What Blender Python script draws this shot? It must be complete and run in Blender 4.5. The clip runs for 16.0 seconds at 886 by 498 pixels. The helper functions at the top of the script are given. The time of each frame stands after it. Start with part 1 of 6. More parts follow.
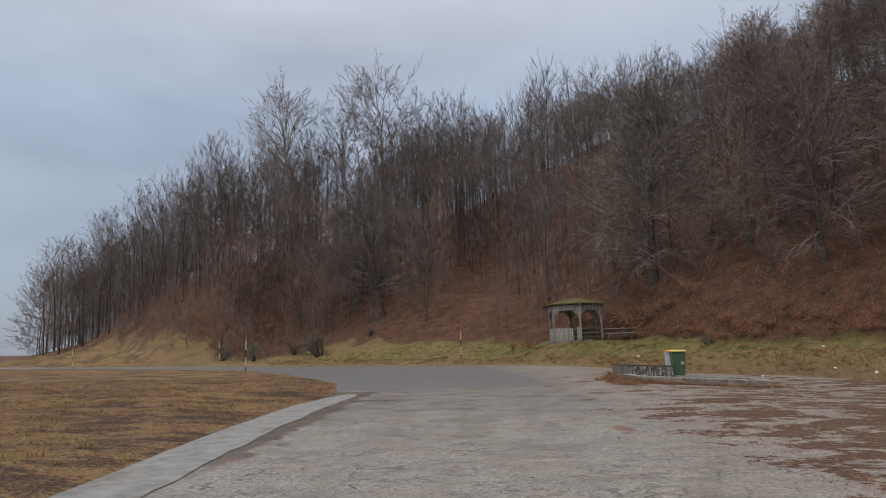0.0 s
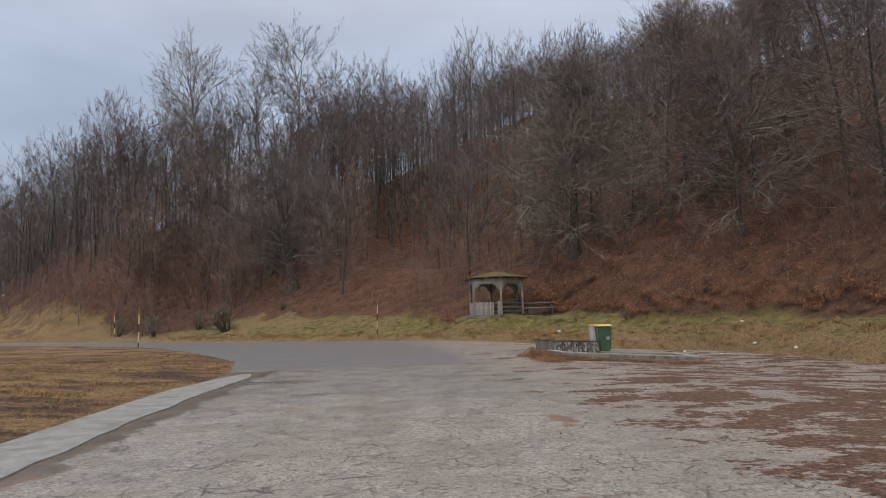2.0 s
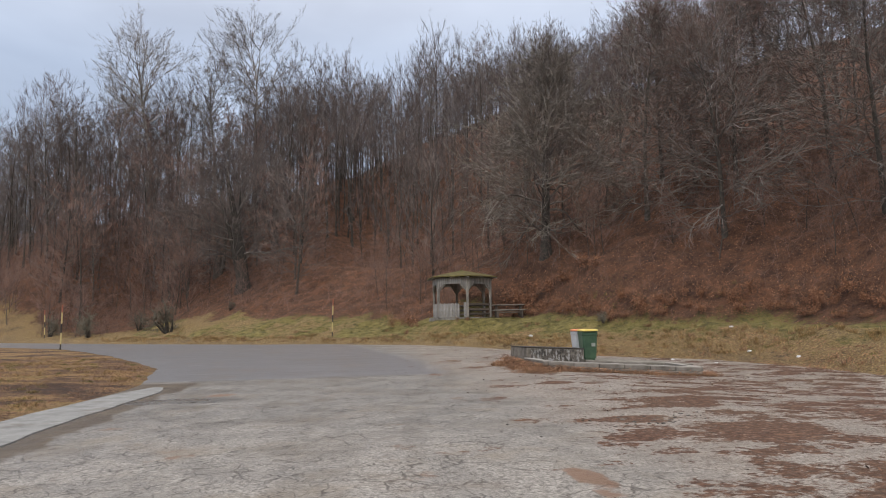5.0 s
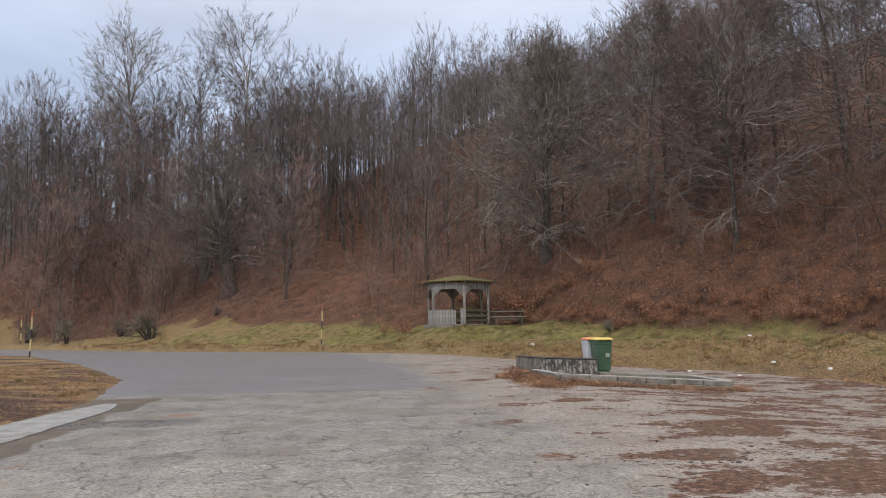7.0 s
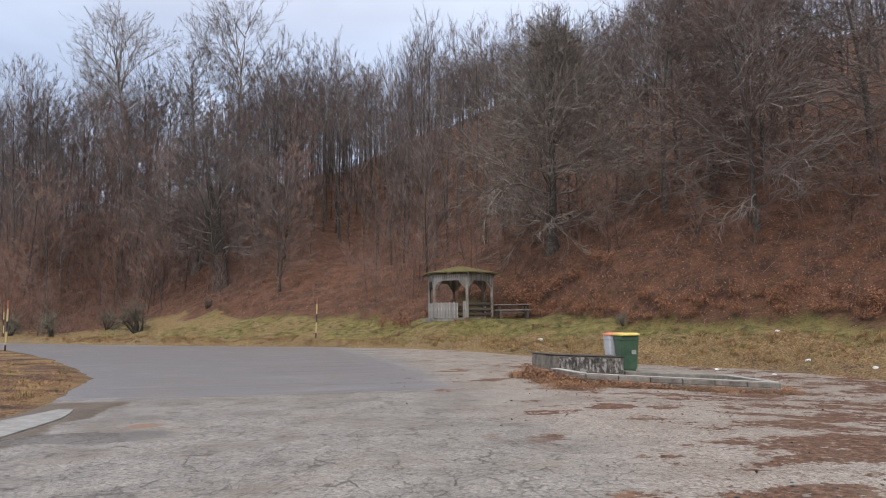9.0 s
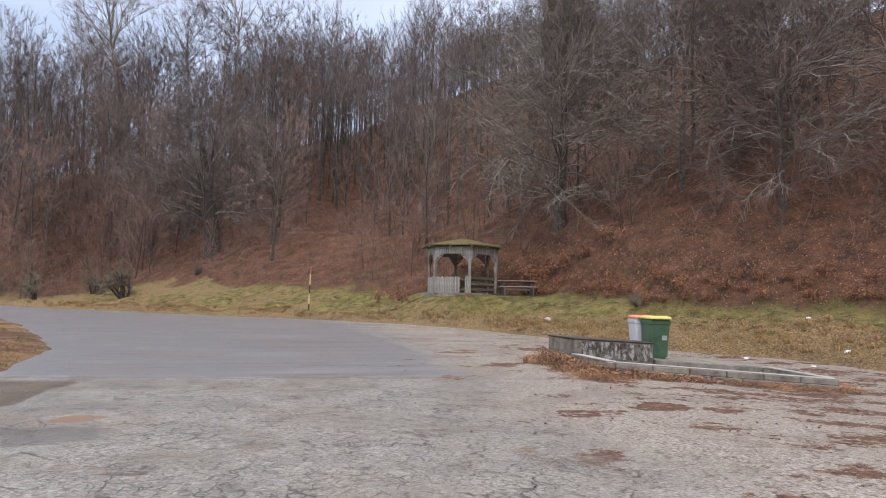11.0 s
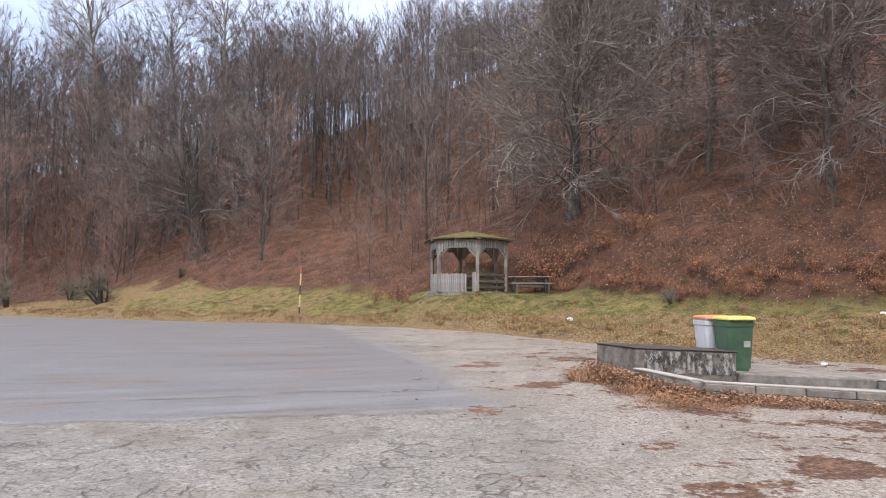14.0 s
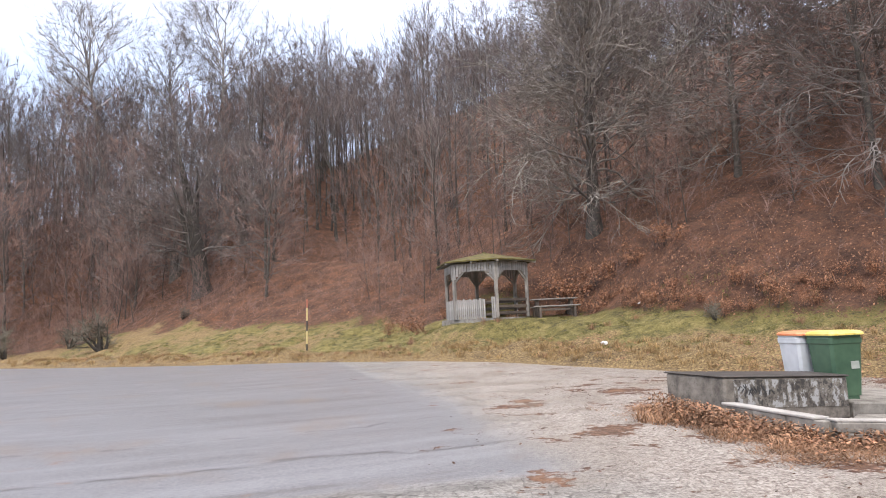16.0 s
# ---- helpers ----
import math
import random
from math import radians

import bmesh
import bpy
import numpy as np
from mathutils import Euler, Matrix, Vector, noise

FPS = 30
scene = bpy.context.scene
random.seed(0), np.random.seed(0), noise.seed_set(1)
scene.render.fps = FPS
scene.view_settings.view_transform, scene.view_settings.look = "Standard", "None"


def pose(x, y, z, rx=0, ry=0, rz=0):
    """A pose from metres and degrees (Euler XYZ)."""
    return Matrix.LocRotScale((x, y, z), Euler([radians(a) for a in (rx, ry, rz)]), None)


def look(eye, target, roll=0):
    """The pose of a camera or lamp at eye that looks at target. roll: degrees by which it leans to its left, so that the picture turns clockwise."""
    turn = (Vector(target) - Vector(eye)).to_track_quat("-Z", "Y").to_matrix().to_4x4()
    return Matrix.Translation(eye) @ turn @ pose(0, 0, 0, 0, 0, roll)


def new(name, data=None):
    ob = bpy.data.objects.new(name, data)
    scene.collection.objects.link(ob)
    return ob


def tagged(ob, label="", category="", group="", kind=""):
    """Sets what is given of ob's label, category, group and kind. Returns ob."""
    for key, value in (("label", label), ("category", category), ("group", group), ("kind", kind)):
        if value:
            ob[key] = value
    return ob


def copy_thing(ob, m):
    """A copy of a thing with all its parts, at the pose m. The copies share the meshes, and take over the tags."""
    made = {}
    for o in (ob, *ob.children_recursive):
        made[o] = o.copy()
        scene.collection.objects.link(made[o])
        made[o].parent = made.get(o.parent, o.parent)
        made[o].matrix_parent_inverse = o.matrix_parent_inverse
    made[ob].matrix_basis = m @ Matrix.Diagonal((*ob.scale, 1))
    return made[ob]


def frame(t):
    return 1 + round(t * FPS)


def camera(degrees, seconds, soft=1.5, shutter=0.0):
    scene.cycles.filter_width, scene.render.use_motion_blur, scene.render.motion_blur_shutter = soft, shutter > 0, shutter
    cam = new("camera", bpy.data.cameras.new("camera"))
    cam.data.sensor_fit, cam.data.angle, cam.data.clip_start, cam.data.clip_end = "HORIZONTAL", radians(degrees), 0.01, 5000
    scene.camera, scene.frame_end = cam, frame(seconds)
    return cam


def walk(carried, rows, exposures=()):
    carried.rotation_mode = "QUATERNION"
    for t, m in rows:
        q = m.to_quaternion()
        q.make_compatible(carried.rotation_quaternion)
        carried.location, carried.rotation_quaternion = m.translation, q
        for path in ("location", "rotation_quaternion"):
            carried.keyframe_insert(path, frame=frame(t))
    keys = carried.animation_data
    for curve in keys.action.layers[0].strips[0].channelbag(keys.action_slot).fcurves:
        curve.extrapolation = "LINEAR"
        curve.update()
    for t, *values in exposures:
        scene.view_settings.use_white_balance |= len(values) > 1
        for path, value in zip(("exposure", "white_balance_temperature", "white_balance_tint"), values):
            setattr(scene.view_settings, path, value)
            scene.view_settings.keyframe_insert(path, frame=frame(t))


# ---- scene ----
cam = camera(69.5, 16.0, soft=1.0)
PATH = [
    (0, (0.43, -0.235, 1.444), (0.369, 1.741, 1.753), -1.6),
    (0.5, (0.486, 0.327, 1.436), (0.458, 2.305, 1.737), -1.6),
    (1, (0.532, 0.913, 1.427), (0.547, 2.894, 1.703), -1.7),
    (1.5, (0.58, 1.517, 1.42), (0.674, 3.5, 1.663), -1.6),
    (2, (0.617, 2.117, 1.413), (0.802, 4.096, 1.639), -1.5),
    (2.5, (0.66, 2.689, 1.411), (0.877, 4.665, 1.631), -2.2),
    (3, (0.703, 3.25, 1.408), (0.94, 5.224, 1.629), -2.9),
    (3.5, (0.752, 3.816, 1.411), (1.001, 5.788, 1.633), -3.0),
    (4, (0.799, 4.384, 1.412), (1.068, 6.353, 1.637), -2.4),
    (6.5, (1.023, 7.052, 1.413), (1.342, 9.011, 1.662), 0.2),
    (7, (1.037, 7.555, 1.41), (1.362, 9.512, 1.664), -0.7),
    (7.5, (1.041, 8.044, 1.406), (1.37, 10.001, 1.662), -0.2),
    (8, (1.048, 8.558, 1.406), (1.387, 10.513, 1.659), 1.2),
    (8.5, (1.042, 9.056, 1.406), (1.386, 11.011, 1.655), 0.0),
    (9, (1.02, 9.564, 1.413), (1.359, 11.521, 1.648), -0.5),
    (11.5, (1.113, 12.224, 1.436), (1.466, 14.187, 1.581), 1.5),
    (12, (1.136, 12.796, 1.441), (1.497, 14.758, 1.579), 1.3),
    (12.5, (1.19, 13.373, 1.445), (1.553, 15.335, 1.58), 1.2),
    (13, (1.244, 13.959, 1.451), (1.607, 15.921, 1.589), 0.9),
    (13.5, (1.291, 14.544, 1.455), (1.651, 16.506, 1.596), 0.4),
    (14, (1.334, 15.109, 1.459), (1.696, 17.07, 1.613), 0.2),
    (14.5, (1.369, 15.654, 1.465), (1.726, 17.614, 1.64), -0.7),
    (15, (1.412, 16.187, 1.476), (1.764, 18.145, 1.68), -0.7),
    (15.5, (1.437, 16.723, 1.475), (1.787, 18.679, 1.704), -1.8),
    (16, (1.437, 17.286, 1.466), (1.775, 19.242, 1.71), -2.7),
]
walk(cam, [(t, look(eye, target, roll)) for t, eye, target, roll in PATH],
     exposures=[(0, -0.18, 6500, 10), (3.5, 0.12, 6500, 10), (7, 0.3, 6400, 11), (9, 0.4, 6330, 12), (12.5, 0.74, 6250, 13), (14.5, 0.98, 6250, 13), (16, 1.16, 6250, 13)])

# ---- light ----
world = bpy.data.worlds.new("overcast")
scene.world = world
world.use_nodes = True


def sky_nodes():
    nt = world.node_tree
    nt.nodes.clear()
    out = nt.nodes.new("ShaderNodeOutputWorld")
    bg = nt.nodes.new("ShaderNodeBackground")
    sky = nt.nodes.new("ShaderNodeTexSky")
    sky.sky_type = "NISHITA"
    sky.sun_disc = False
    sky.sun_elevation = radians(32)
    sky.sun_rotation = radians(200)
    tc = nt.nodes.new("ShaderNodeTexCoord")
    sep = nt.nodes.new("ShaderNodeSeparateXYZ")
    nt.links.new(tc.outputs["Generated"], sep.inputs[0])
    # overcast dome: the zenith is brighter than the rim
    dome = nt.nodes.new("ShaderNodeMapRange")
    dome.inputs["From Min"].default_value = 0.0
    dome.inputs["From Max"].default_value = 1.0
    dome.inputs["To Min"].default_value = SKY_LOW
    dome.inputs["To Max"].default_value = SKY_HIGH
    curve = nt.nodes.new("ShaderNodeMath")
    curve.operation = "POWER"
    curve.use_clamp = True
    curve.inputs[1].default_value = 2.6
    nt.links.new(sep.outputs["Z"], curve.inputs[0])
    nt.links.new(curve.outputs[0], dome.inputs["Value"])
    stretch = nt.nodes.new("ShaderNodeMapping")
    stretch.inputs["Scale"].default_value = (1.0, 1.0, 2.6)
    nt.links.new(tc.outputs["Generated"], stretch.inputs["Vector"])
    cloud = nt.nodes.new("ShaderNodeTexNoise")
    cloud.inputs["Scale"].default_value = 1.9
    cloud.inputs["Detail"].default_value = 5
    cloud.inputs["Roughness"].default_value = 0.5
    nt.links.new(stretch.outputs[0], cloud.inputs["Vector"])
    ramp = nt.nodes.new("ShaderNodeValToRGB")
    ramp.color_ramp.elements[0].position = 0.36
    ramp.color_ramp.elements[0].color = (0.555, 0.64, 0.81, 1)
    ramp.color_ramp.elements[1].position = 0.62
    ramp.color_ramp.elements[1].color = (0.77, 0.885, 1.09, 1)
    nt.links.new(cloud.outputs["Fac"], ramp.inputs["Fac"])
    # thick cloud overhead is whiter than the bluish rim
    white = nt.nodes.new("ShaderNodeMapRange")
    white.inputs["From Min"].default_value = 0.35
    white.inputs["From Max"].default_value = 0.8
    nt.links.new(sep.outputs["Z"], white.inputs["Value"])
    tint = nt.nodes.new("ShaderNodeMix")
    tint.data_type = "RGBA"
    nt.links.new(white.outputs["Result"], tint.inputs[0])
    nt.links.new(ramp.outputs["Color"], tint.inputs[6])
    tint.inputs[7].default_value = (0.99, 0.92, 0.872, 1)
    mul = nt.nodes.new("ShaderNodeVectorMath")
    mul.operation = "SCALE"
    nt.links.new(tint.outputs[2], mul.inputs[0])
    nt.links.new(dome.outputs["Result"], mul.inputs["Scale"])
    thin = nt.nodes.new("ShaderNodeVectorMath")
    thin.operation = "SCALE"
    thin.inputs["Scale"].default_value = 0.02
    nt.links.new(sky.outputs["Color"], thin.inputs[0])
    add = nt.nodes.new("ShaderNodeVectorMath")
    add.operation = "ADD"
    nt.links.new(mul.outputs[0], add.inputs[0])
    nt.links.new(thin.outputs[0], add.inputs[1])
    nt.links.new(add.outputs[0], bg.inputs["Color"])
    bg.inputs["Strength"].default_value = 1.0
    nt.links.new(bg.outputs[0], out.inputs["Surface"])


SKY_LOW, SKY_HIGH = 0.52, 2.1
sky_nodes()
sun_data = bpy.data.lights.new("sun", "SUN")
sun_data.energy = 0.9
sun_data.angle = radians(25)
sun_data.color = (1.0, 0.92, 0.82)
sun_lamp = new("sun", sun_data)
sun_lamp.matrix_world = look((-20, -40, 60), (8, 30, 0))


# ---- materials ----
def material(name, rough=0.8):
    mat = bpy.data.materials.new(name)
    mat.use_nodes = True
    bsdf = mat.node_tree.nodes["Principled BSDF"]
    bsdf.inputs["Roughness"].default_value = rough
    return mat, mat.node_tree, bsdf


def noise_node(nt, scale, detail=4, rough=0.55, vector=None, kind="Fac"):
    n = nt.nodes.new("ShaderNodeTexNoise")
    n.inputs["Scale"].default_value = scale
    n.inputs["Detail"].default_value = detail
    n.inputs["Roughness"].default_value = rough
    if vector is not None:
        nt.links.new(vector, n.inputs["Vector"])
    return n.outputs[kind]


def ramp_node(nt, fac, stops):
    r = nt.nodes.new("ShaderNodeValToRGB")
    els = r.color_ramp.elements
    while len(els) < len(stops):
        els.new(0.5)
    for el, (pos, col) in zip(els, stops):
        el.position = pos
        el.color = (*col, 1) if len(col) == 3 else col
    nt.links.new(fac, r.inputs["Fac"])
    return r.outputs["Color"]


def step_node(nt, fac, lo, hi, a=0.0, b=1.0):
    m = nt.nodes.new("ShaderNodeMapRange")
    m.interpolation_type = "SMOOTHSTEP"
    for key, val in (("From Min", lo), ("From Max", hi), ("To Min", a), ("To Max", b)):
        m.inputs[key].default_value = val
    nt.links.new(fac, m.inputs["Value"])
    return m.outputs["Result"]


def math_node(nt, op, a, b=None):
    m = nt.nodes.new("ShaderNodeMath")
    m.operation = op
    for i, v in enumerate((a, b)):
        if v is None:
            continue
        if isinstance(v, (int, float)):
            m.inputs[i].default_value = v
        else:
            nt.links.new(v, m.inputs[i])
    return m.outputs[0]


def mix_node(nt, fac, a, b, blend="MIX"):
    m = nt.nodes.new("ShaderNodeMix")
    m.data_type = "RGBA"
    m.blend_type = blend
    for sock, v in ((m.inputs[0], fac), (m.inputs[6], a), (m.inputs[7], b)):
        if isinstance(v, (int, float)):
            sock.default_value = v
        elif isinstance(v, tuple):
            sock.default_value = (*v, 1)
        else:
            nt.links.new(v, sock)
    return m.outputs[2]


def bump_node(nt, height, bsdf, strength=0.4, distance=0.02, prior=None):
    b = nt.nodes.new("ShaderNodeBump")
    b.inputs["Strength"].default_value = strength
    b.inputs["Distance"].default_value = distance
    nt.links.new(height, b.inputs["Height"])
    if prior is not None:
        nt.links.new(prior, b.inputs["Normal"])
    if bsdf is not None:
        nt.links.new(b.outputs[0], bsdf.inputs["Normal"])
    return b.outputs[0]


def place_node(nt):
    g = nt.nodes.new("ShaderNodeNewGeometry")
    return g.outputs["Position"]


def object_random(nt):
    return nt.nodes.new("ShaderNodeObjectInfo").outputs["Random"]


def simple_mat(name, dark, light, scale=6.0, rough=0.8, bump=0.3, distance=0.01, vary=0.0, detail=5, island=False):
    mat, nt, bsdf = material(name, rough)
    tc = nt.nodes.new("ShaderNodeTexCoord")
    n = noise_node(nt, scale, detail, 0.6, tc.outputs["Object"])
    col = ramp_node(nt, n, [(0.3, dark), (0.7, light)])
    if vary:
        rnd = nt.nodes.new("ShaderNodeNewGeometry").outputs["Random Per Island"] if island else object_random(nt)
        k = step_node(nt, rnd, 0.0, 1.0, 1 - vary, 1 + vary)
        sc = nt.nodes.new("ShaderNodeVectorMath")
        sc.operation = "SCALE"
        nt.links.new(col, sc.inputs[0])
        nt.links.new(k, sc.inputs["Scale"])
        col = sc.outputs[0]
    nt.links.new(col, bsdf.inputs["Base Color"])
    if bump:
        bump_node(nt, n, bsdf, bump, distance)
    return mat


def ground_material():
    mat, nt, bsdf = material("grass_and_leaf_litter", 0.95)
    p = place_node(nt)
    at = nt.nodes.new("ShaderNodeAttribute")
    at.attribute_name = "litter"
    at2 = nt.nodes.new("ShaderNodeAttribute")
    at2.attribute_name = "straw"
    big = noise_node(nt, 0.35, 4, 0.6, p)
    mid = noise_node(nt, 2.2, 5, 0.65, p)
    fine = noise_node(nt, 14.0, 4, 0.7, p)
    finest = noise_node(nt, 45.0, 3, 0.7, p)
    mixed = math_node(nt, "ADD", math_node(nt, "MULTIPLY", mid, 0.55), math_node(nt, "MULTIPLY", fine, 0.45))
    green = ramp_node(nt, mixed, [(0.34, (0.034, 0.026, 0.012)), (0.43, (0.095, 0.082, 0.024)), (0.52, (0.20, 0.172, 0.048)), (0.63, (0.33, 0.27, 0.105))])
    straw = ramp_node(nt, fine, [(0.33, (0.070, 0.043, 0.020)), (0.46, (0.19, 0.128, 0.056)), (0.56, (0.31, 0.22, 0.095)), (0.68, (0.46, 0.345, 0.165))])
    earth = ramp_node(nt, fine, [(0.3, (0.035, 0.024, 0.018)), (0.55, (0.085, 0.056, 0.040)), (0.75, (0.16, 0.115, 0.08))])
    sm = math_node(nt, "ADD", at2.outputs["Fac"], math_node(nt, "MULTIPLY", math_node(nt, "SUBTRACT", mid, 0.5), 1.3))
    col = mix_node(nt, step_node(nt, sm, 0.25, 0.6), green, straw)
    em = math_node(nt, "ADD", at2.outputs["Fac"], math_node(nt, "MULTIPLY", math_node(nt, "SUBTRACT", big, 0.5), 3.0))
    col = mix_node(nt, math_node(nt, "MULTIPLY", step_node(nt, em, 1.0, 1.5, 0.0, 0.75), step_node(nt, mixed, 0.40, 0.54, 1.0, 0.2)), col, earth)
    at3 = nt.nodes.new("ShaderNodeAttribute")
    at3.attribute_name = "verge"
    lie = nt.nodes.new("ShaderNodeMapping")
    lie.inputs["Rotation"].default_value = (0, 0, radians(-20))
    lie.inputs["Scale"].default_value = (0.55, 1.15, 1.0)
    nt.links.new(p, lie.inputs["Vector"])
    patch = math_node(nt, "ADD", noise_node(nt, 0.62, 9, 0.72, lie.outputs[0]), math_node(nt, "MULTIPLY", math_node(nt, "SUBTRACT", fine, 0.5), 0.45))
    matted = ramp_node(nt, patch, [(0.35, (0.036, 0.021, 0.014)), (0.43, (0.095, 0.052, 0.032)), (0.49, (0.17, 0.098, 0.056)), (0.535, (0.33, 0.20, 0.088)), (0.58, (0.44, 0.29, 0.12)), (0.615, (0.17, 0.135, 0.038)), (0.67, (0.23, 0.18, 0.055)), (0.74, (0.42, 0.28, 0.125))])
    thatch = ramp_node(nt, finest, [(0.35, (0.35, 0.33, 0.3)), (0.5, (0.85, 0.85, 0.85)), (0.68, (1.5, 1.45, 1.35))])
    matted = mix_node(nt, 0.8, matted, thatch, "MULTIPLY")
    col = mix_node(nt, at3.outputs["Fac"], col, matted)
    leaf = ramp_node(nt, finest, [(0.3, (0.040, 0.020, 0.012)), (0.5, (0.13, 0.058, 0.030)), (0.62, (0.20, 0.092, 0.046)), (0.78, (0.31, 0.17, 0.095))])
    dull = ramp_node(nt, fine, [(0.35, (0.060, 0.032, 0.021)), (0.7, (0.18, 0.085, 0.047))])
    leaf = mix_node(nt, step_node(nt, mid, 0.4, 0.62), leaf, dull)
    shade = ramp_node(nt, math_node(nt, "ADD", math_node(nt, "MULTIPLY", noise_node(nt, 0.9, 5, 0.65, p), 0.7), math_node(nt, "MULTIPLY", noise_node(nt, 6.0, 3, 0.6, p), 0.3)), [(0.38, (0.38, 0.36, 0.36)), (0.5, (0.85, 0.85, 0.85)), (0.6, (1.35, 1.32, 1.3))])
    leaf = mix_node(nt, 0.9, leaf, shade, "MULTIPLY")
    lm = math_node(nt, "ADD", at.outputs["Fac"], math_node(nt, "MULTIPLY", math_node(nt, "SUBTRACT", mixed, 0.5), 2.2))
    col = mix_node(nt, step_node(nt, lm, 0.38, 0.62), col, leaf)
    nt.links.new(col, bsdf.inputs["Base Color"])
    h = math_node(nt, "ADD", math_node(nt, "ADD", fine, math_node(nt, "MULTIPLY", finest, 0.6)), math_node(nt, "MULTIPLY", mid, 2.4))
    bump_node(nt, h, bsdf, 0.9, 0.12)
    return mat


def asphalt_material():
    """Old bleached asphalt with crazing, a newer smooth lane, mud and leaf stains towards the lay-by, and wet film."""
    mat, nt, bsdf = material("weathered_asphalt", 0.6)
    p = place_node(nt)
    sep = nt.nodes.new("ShaderNodeSeparateXYZ")
    nt.links.new(p, sep.inputs[0])
    X, Y = sep.outputs["X"], sep.outputs["Y"]
    wob = noise_node(nt, 0.9, 3, 0.6, p)
    big = noise_node(nt, 0.22, 3, 0.55, p)
    mid = noise_node(nt, 1.3, 5, 0.62, p)
    grit = noise_node(nt, 38.0, 3, 0.75, p)
    grain = noise_node(nt, 130.0, 2, 0.7, p)
    # crazing: cell borders of two sizes
    wv = nt.nodes.new("ShaderNodeVectorMath")
    wv.operation = "ADD"
    wn = nt.nodes.new("ShaderNodeTexNoise")
    wn.inputs["Scale"].default_value = 3.0
    wn.inputs["Detail"].default_value = 3
    nt.links.new(p, wn.inputs["Vector"])
    wsc = nt.nodes.new("ShaderNodeVectorMath")
    wsc.operation = "SCALE"
    wsc.inputs["Scale"].default_value = 0.35
    nt.links.new(wn.outputs["Color"], wsc.inputs[0])
    nt.links.new(p, wv.inputs[0])
    nt.links.new(wsc.outputs[0], wv.inputs[1])

    def cells(scale):
        v = nt.nodes.new("ShaderNodeTexVoronoi")
        v.feature = "DISTANCE_TO_EDGE"
        v.inputs["Scale"].default_value = scale
        nt.links.new(wv.outputs[0], v.inputs["Vector"])
        return v.outputs["Distance"]

    c1 = math_node(nt, "MULTIPLY", step_node(nt, cells(7.5), 0.0, 0.065, 1.0, 0.0), step_node(nt, noise_node(nt, 4.5, 3, 0.6, p), 0.44, 0.56, 0.2, 1.0))
    c2 = math_node(nt, "MULTIPLY", step_node(nt, cells(2.1), 0.0, 0.045, 1.0, 0.0), step_node(nt, noise_node(nt, 1.7, 3, 0.6, p), 0.48, 0.6))
    # newer lane: beyond y 23.4 and left of x 3.7 (bending left with distance)
    yw = math_node(nt, "ADD", Y, math_node(nt, "MULTIPLY", math_node(nt, "SUBTRACT", wob, 0.5), 0.8))
    xw = math_node(nt, "ADD", X, math_node(nt, "MULTIPLY", math_node(nt, "SUBTRACT", wob, 0.5), 0.9))
    bend = math_node(nt, "ADD", xw, math_node(nt, "MULTIPLY", math_node(nt, "MAXIMUM", math_node(nt, "SUBTRACT", Y, 29.0), 0.0), 0.15))
    lane = math_node(nt, "MULTIPLY", step_node(nt, yw, 23.2, 23.6), step_node(nt, math_node(nt, "ADD", bend, math_node(nt, "MULTIPLY", math_node(nt, "SUBTRACT", grit, 0.5), 1.6)), 3.1, 4.3, 1.0, 0.0))
    seam = math_node(nt, "MULTIPLY", math_node(nt, "MULTIPLY", step_node(nt, yw, 23.14, 23.24), step_node(nt, yw, 23.26, 23.42, 1.0, 0.0)), step_node(nt, X, 3.0, 3.6, 1.0, 0.0))
    old = ramp_node(nt, grit, [(0.32, (0.10, 0.094, 0.086)), (0.45, (0.237, 0.224, 0.204)), (0.56, (0.31, 0.293, 0.266)), (0.68, (0.43, 0.408, 0.372))])
    stones = nt.nodes.new("ShaderNodeTexVoronoi")
    stones.inputs["Scale"].default_value = 30.0
    nt.links.new(p, stones.inputs["Vector"])
    pebble = nt.nodes.new("ShaderNodeSeparateColor")
    nt.links.new(stones.outputs["Color"], pebble.inputs[0])
    old = mix_node(nt, step_node(nt, pebble.outputs[0], 0.72, 0.95, 0.0, 0.5), old, (0.48, 0.455, 0.42))
    old = mix_node(nt, step_node(nt, pebble.outputs[1], 0.72, 0.95, 0.0, 0.6), old, (0.075, 0.068, 0.06))
    old = mix_node(nt, step_node(nt, noise_node(nt, 0.7, 5, 0.65, p), 0.5, 0.66, 0.0, 0.5), old, (0.21, 0.175, 0.13))
    crack_amt = math_node(nt, "MULTIPLY", step_node(nt, mid, 0.40, 0.60, 0.5, 1.0), math_node(nt, "SUBTRACT", 1.0, lane))
    crack = math_node(nt, "MAXIMUM", math_node(nt, "MULTIPLY", c1, crack_amt), math_node(nt, "MULTIPLY", c2, math_node(nt, "SUBTRACT", 1.0, lane)))
    old = mix_node(nt, step_node(nt, mid, 0.42, 0.64, 0.0, 0.35), old, (0.15, 0.143, 0.134))
    old = mix_node(nt, math_node(nt, "MULTIPLY", crack, 0.85), old, (0.055, 0.049, 0.043))
    # the stretch before the junction is greyer and a little darker
    greyed = math_node(nt, "MULTIPLY", step_node(nt, math_node(nt, "ADD", Y, math_node(nt, "MULTIPLY", mid, 5.0)), 13.5, 20.5, 0.0, 1.0), step_node(nt, xw, 3.2, 5.2, 1.0, 0.35))
    old = mix_node(nt, greyed, old, (0.81, 0.82, 0.835), "MULTIPLY")
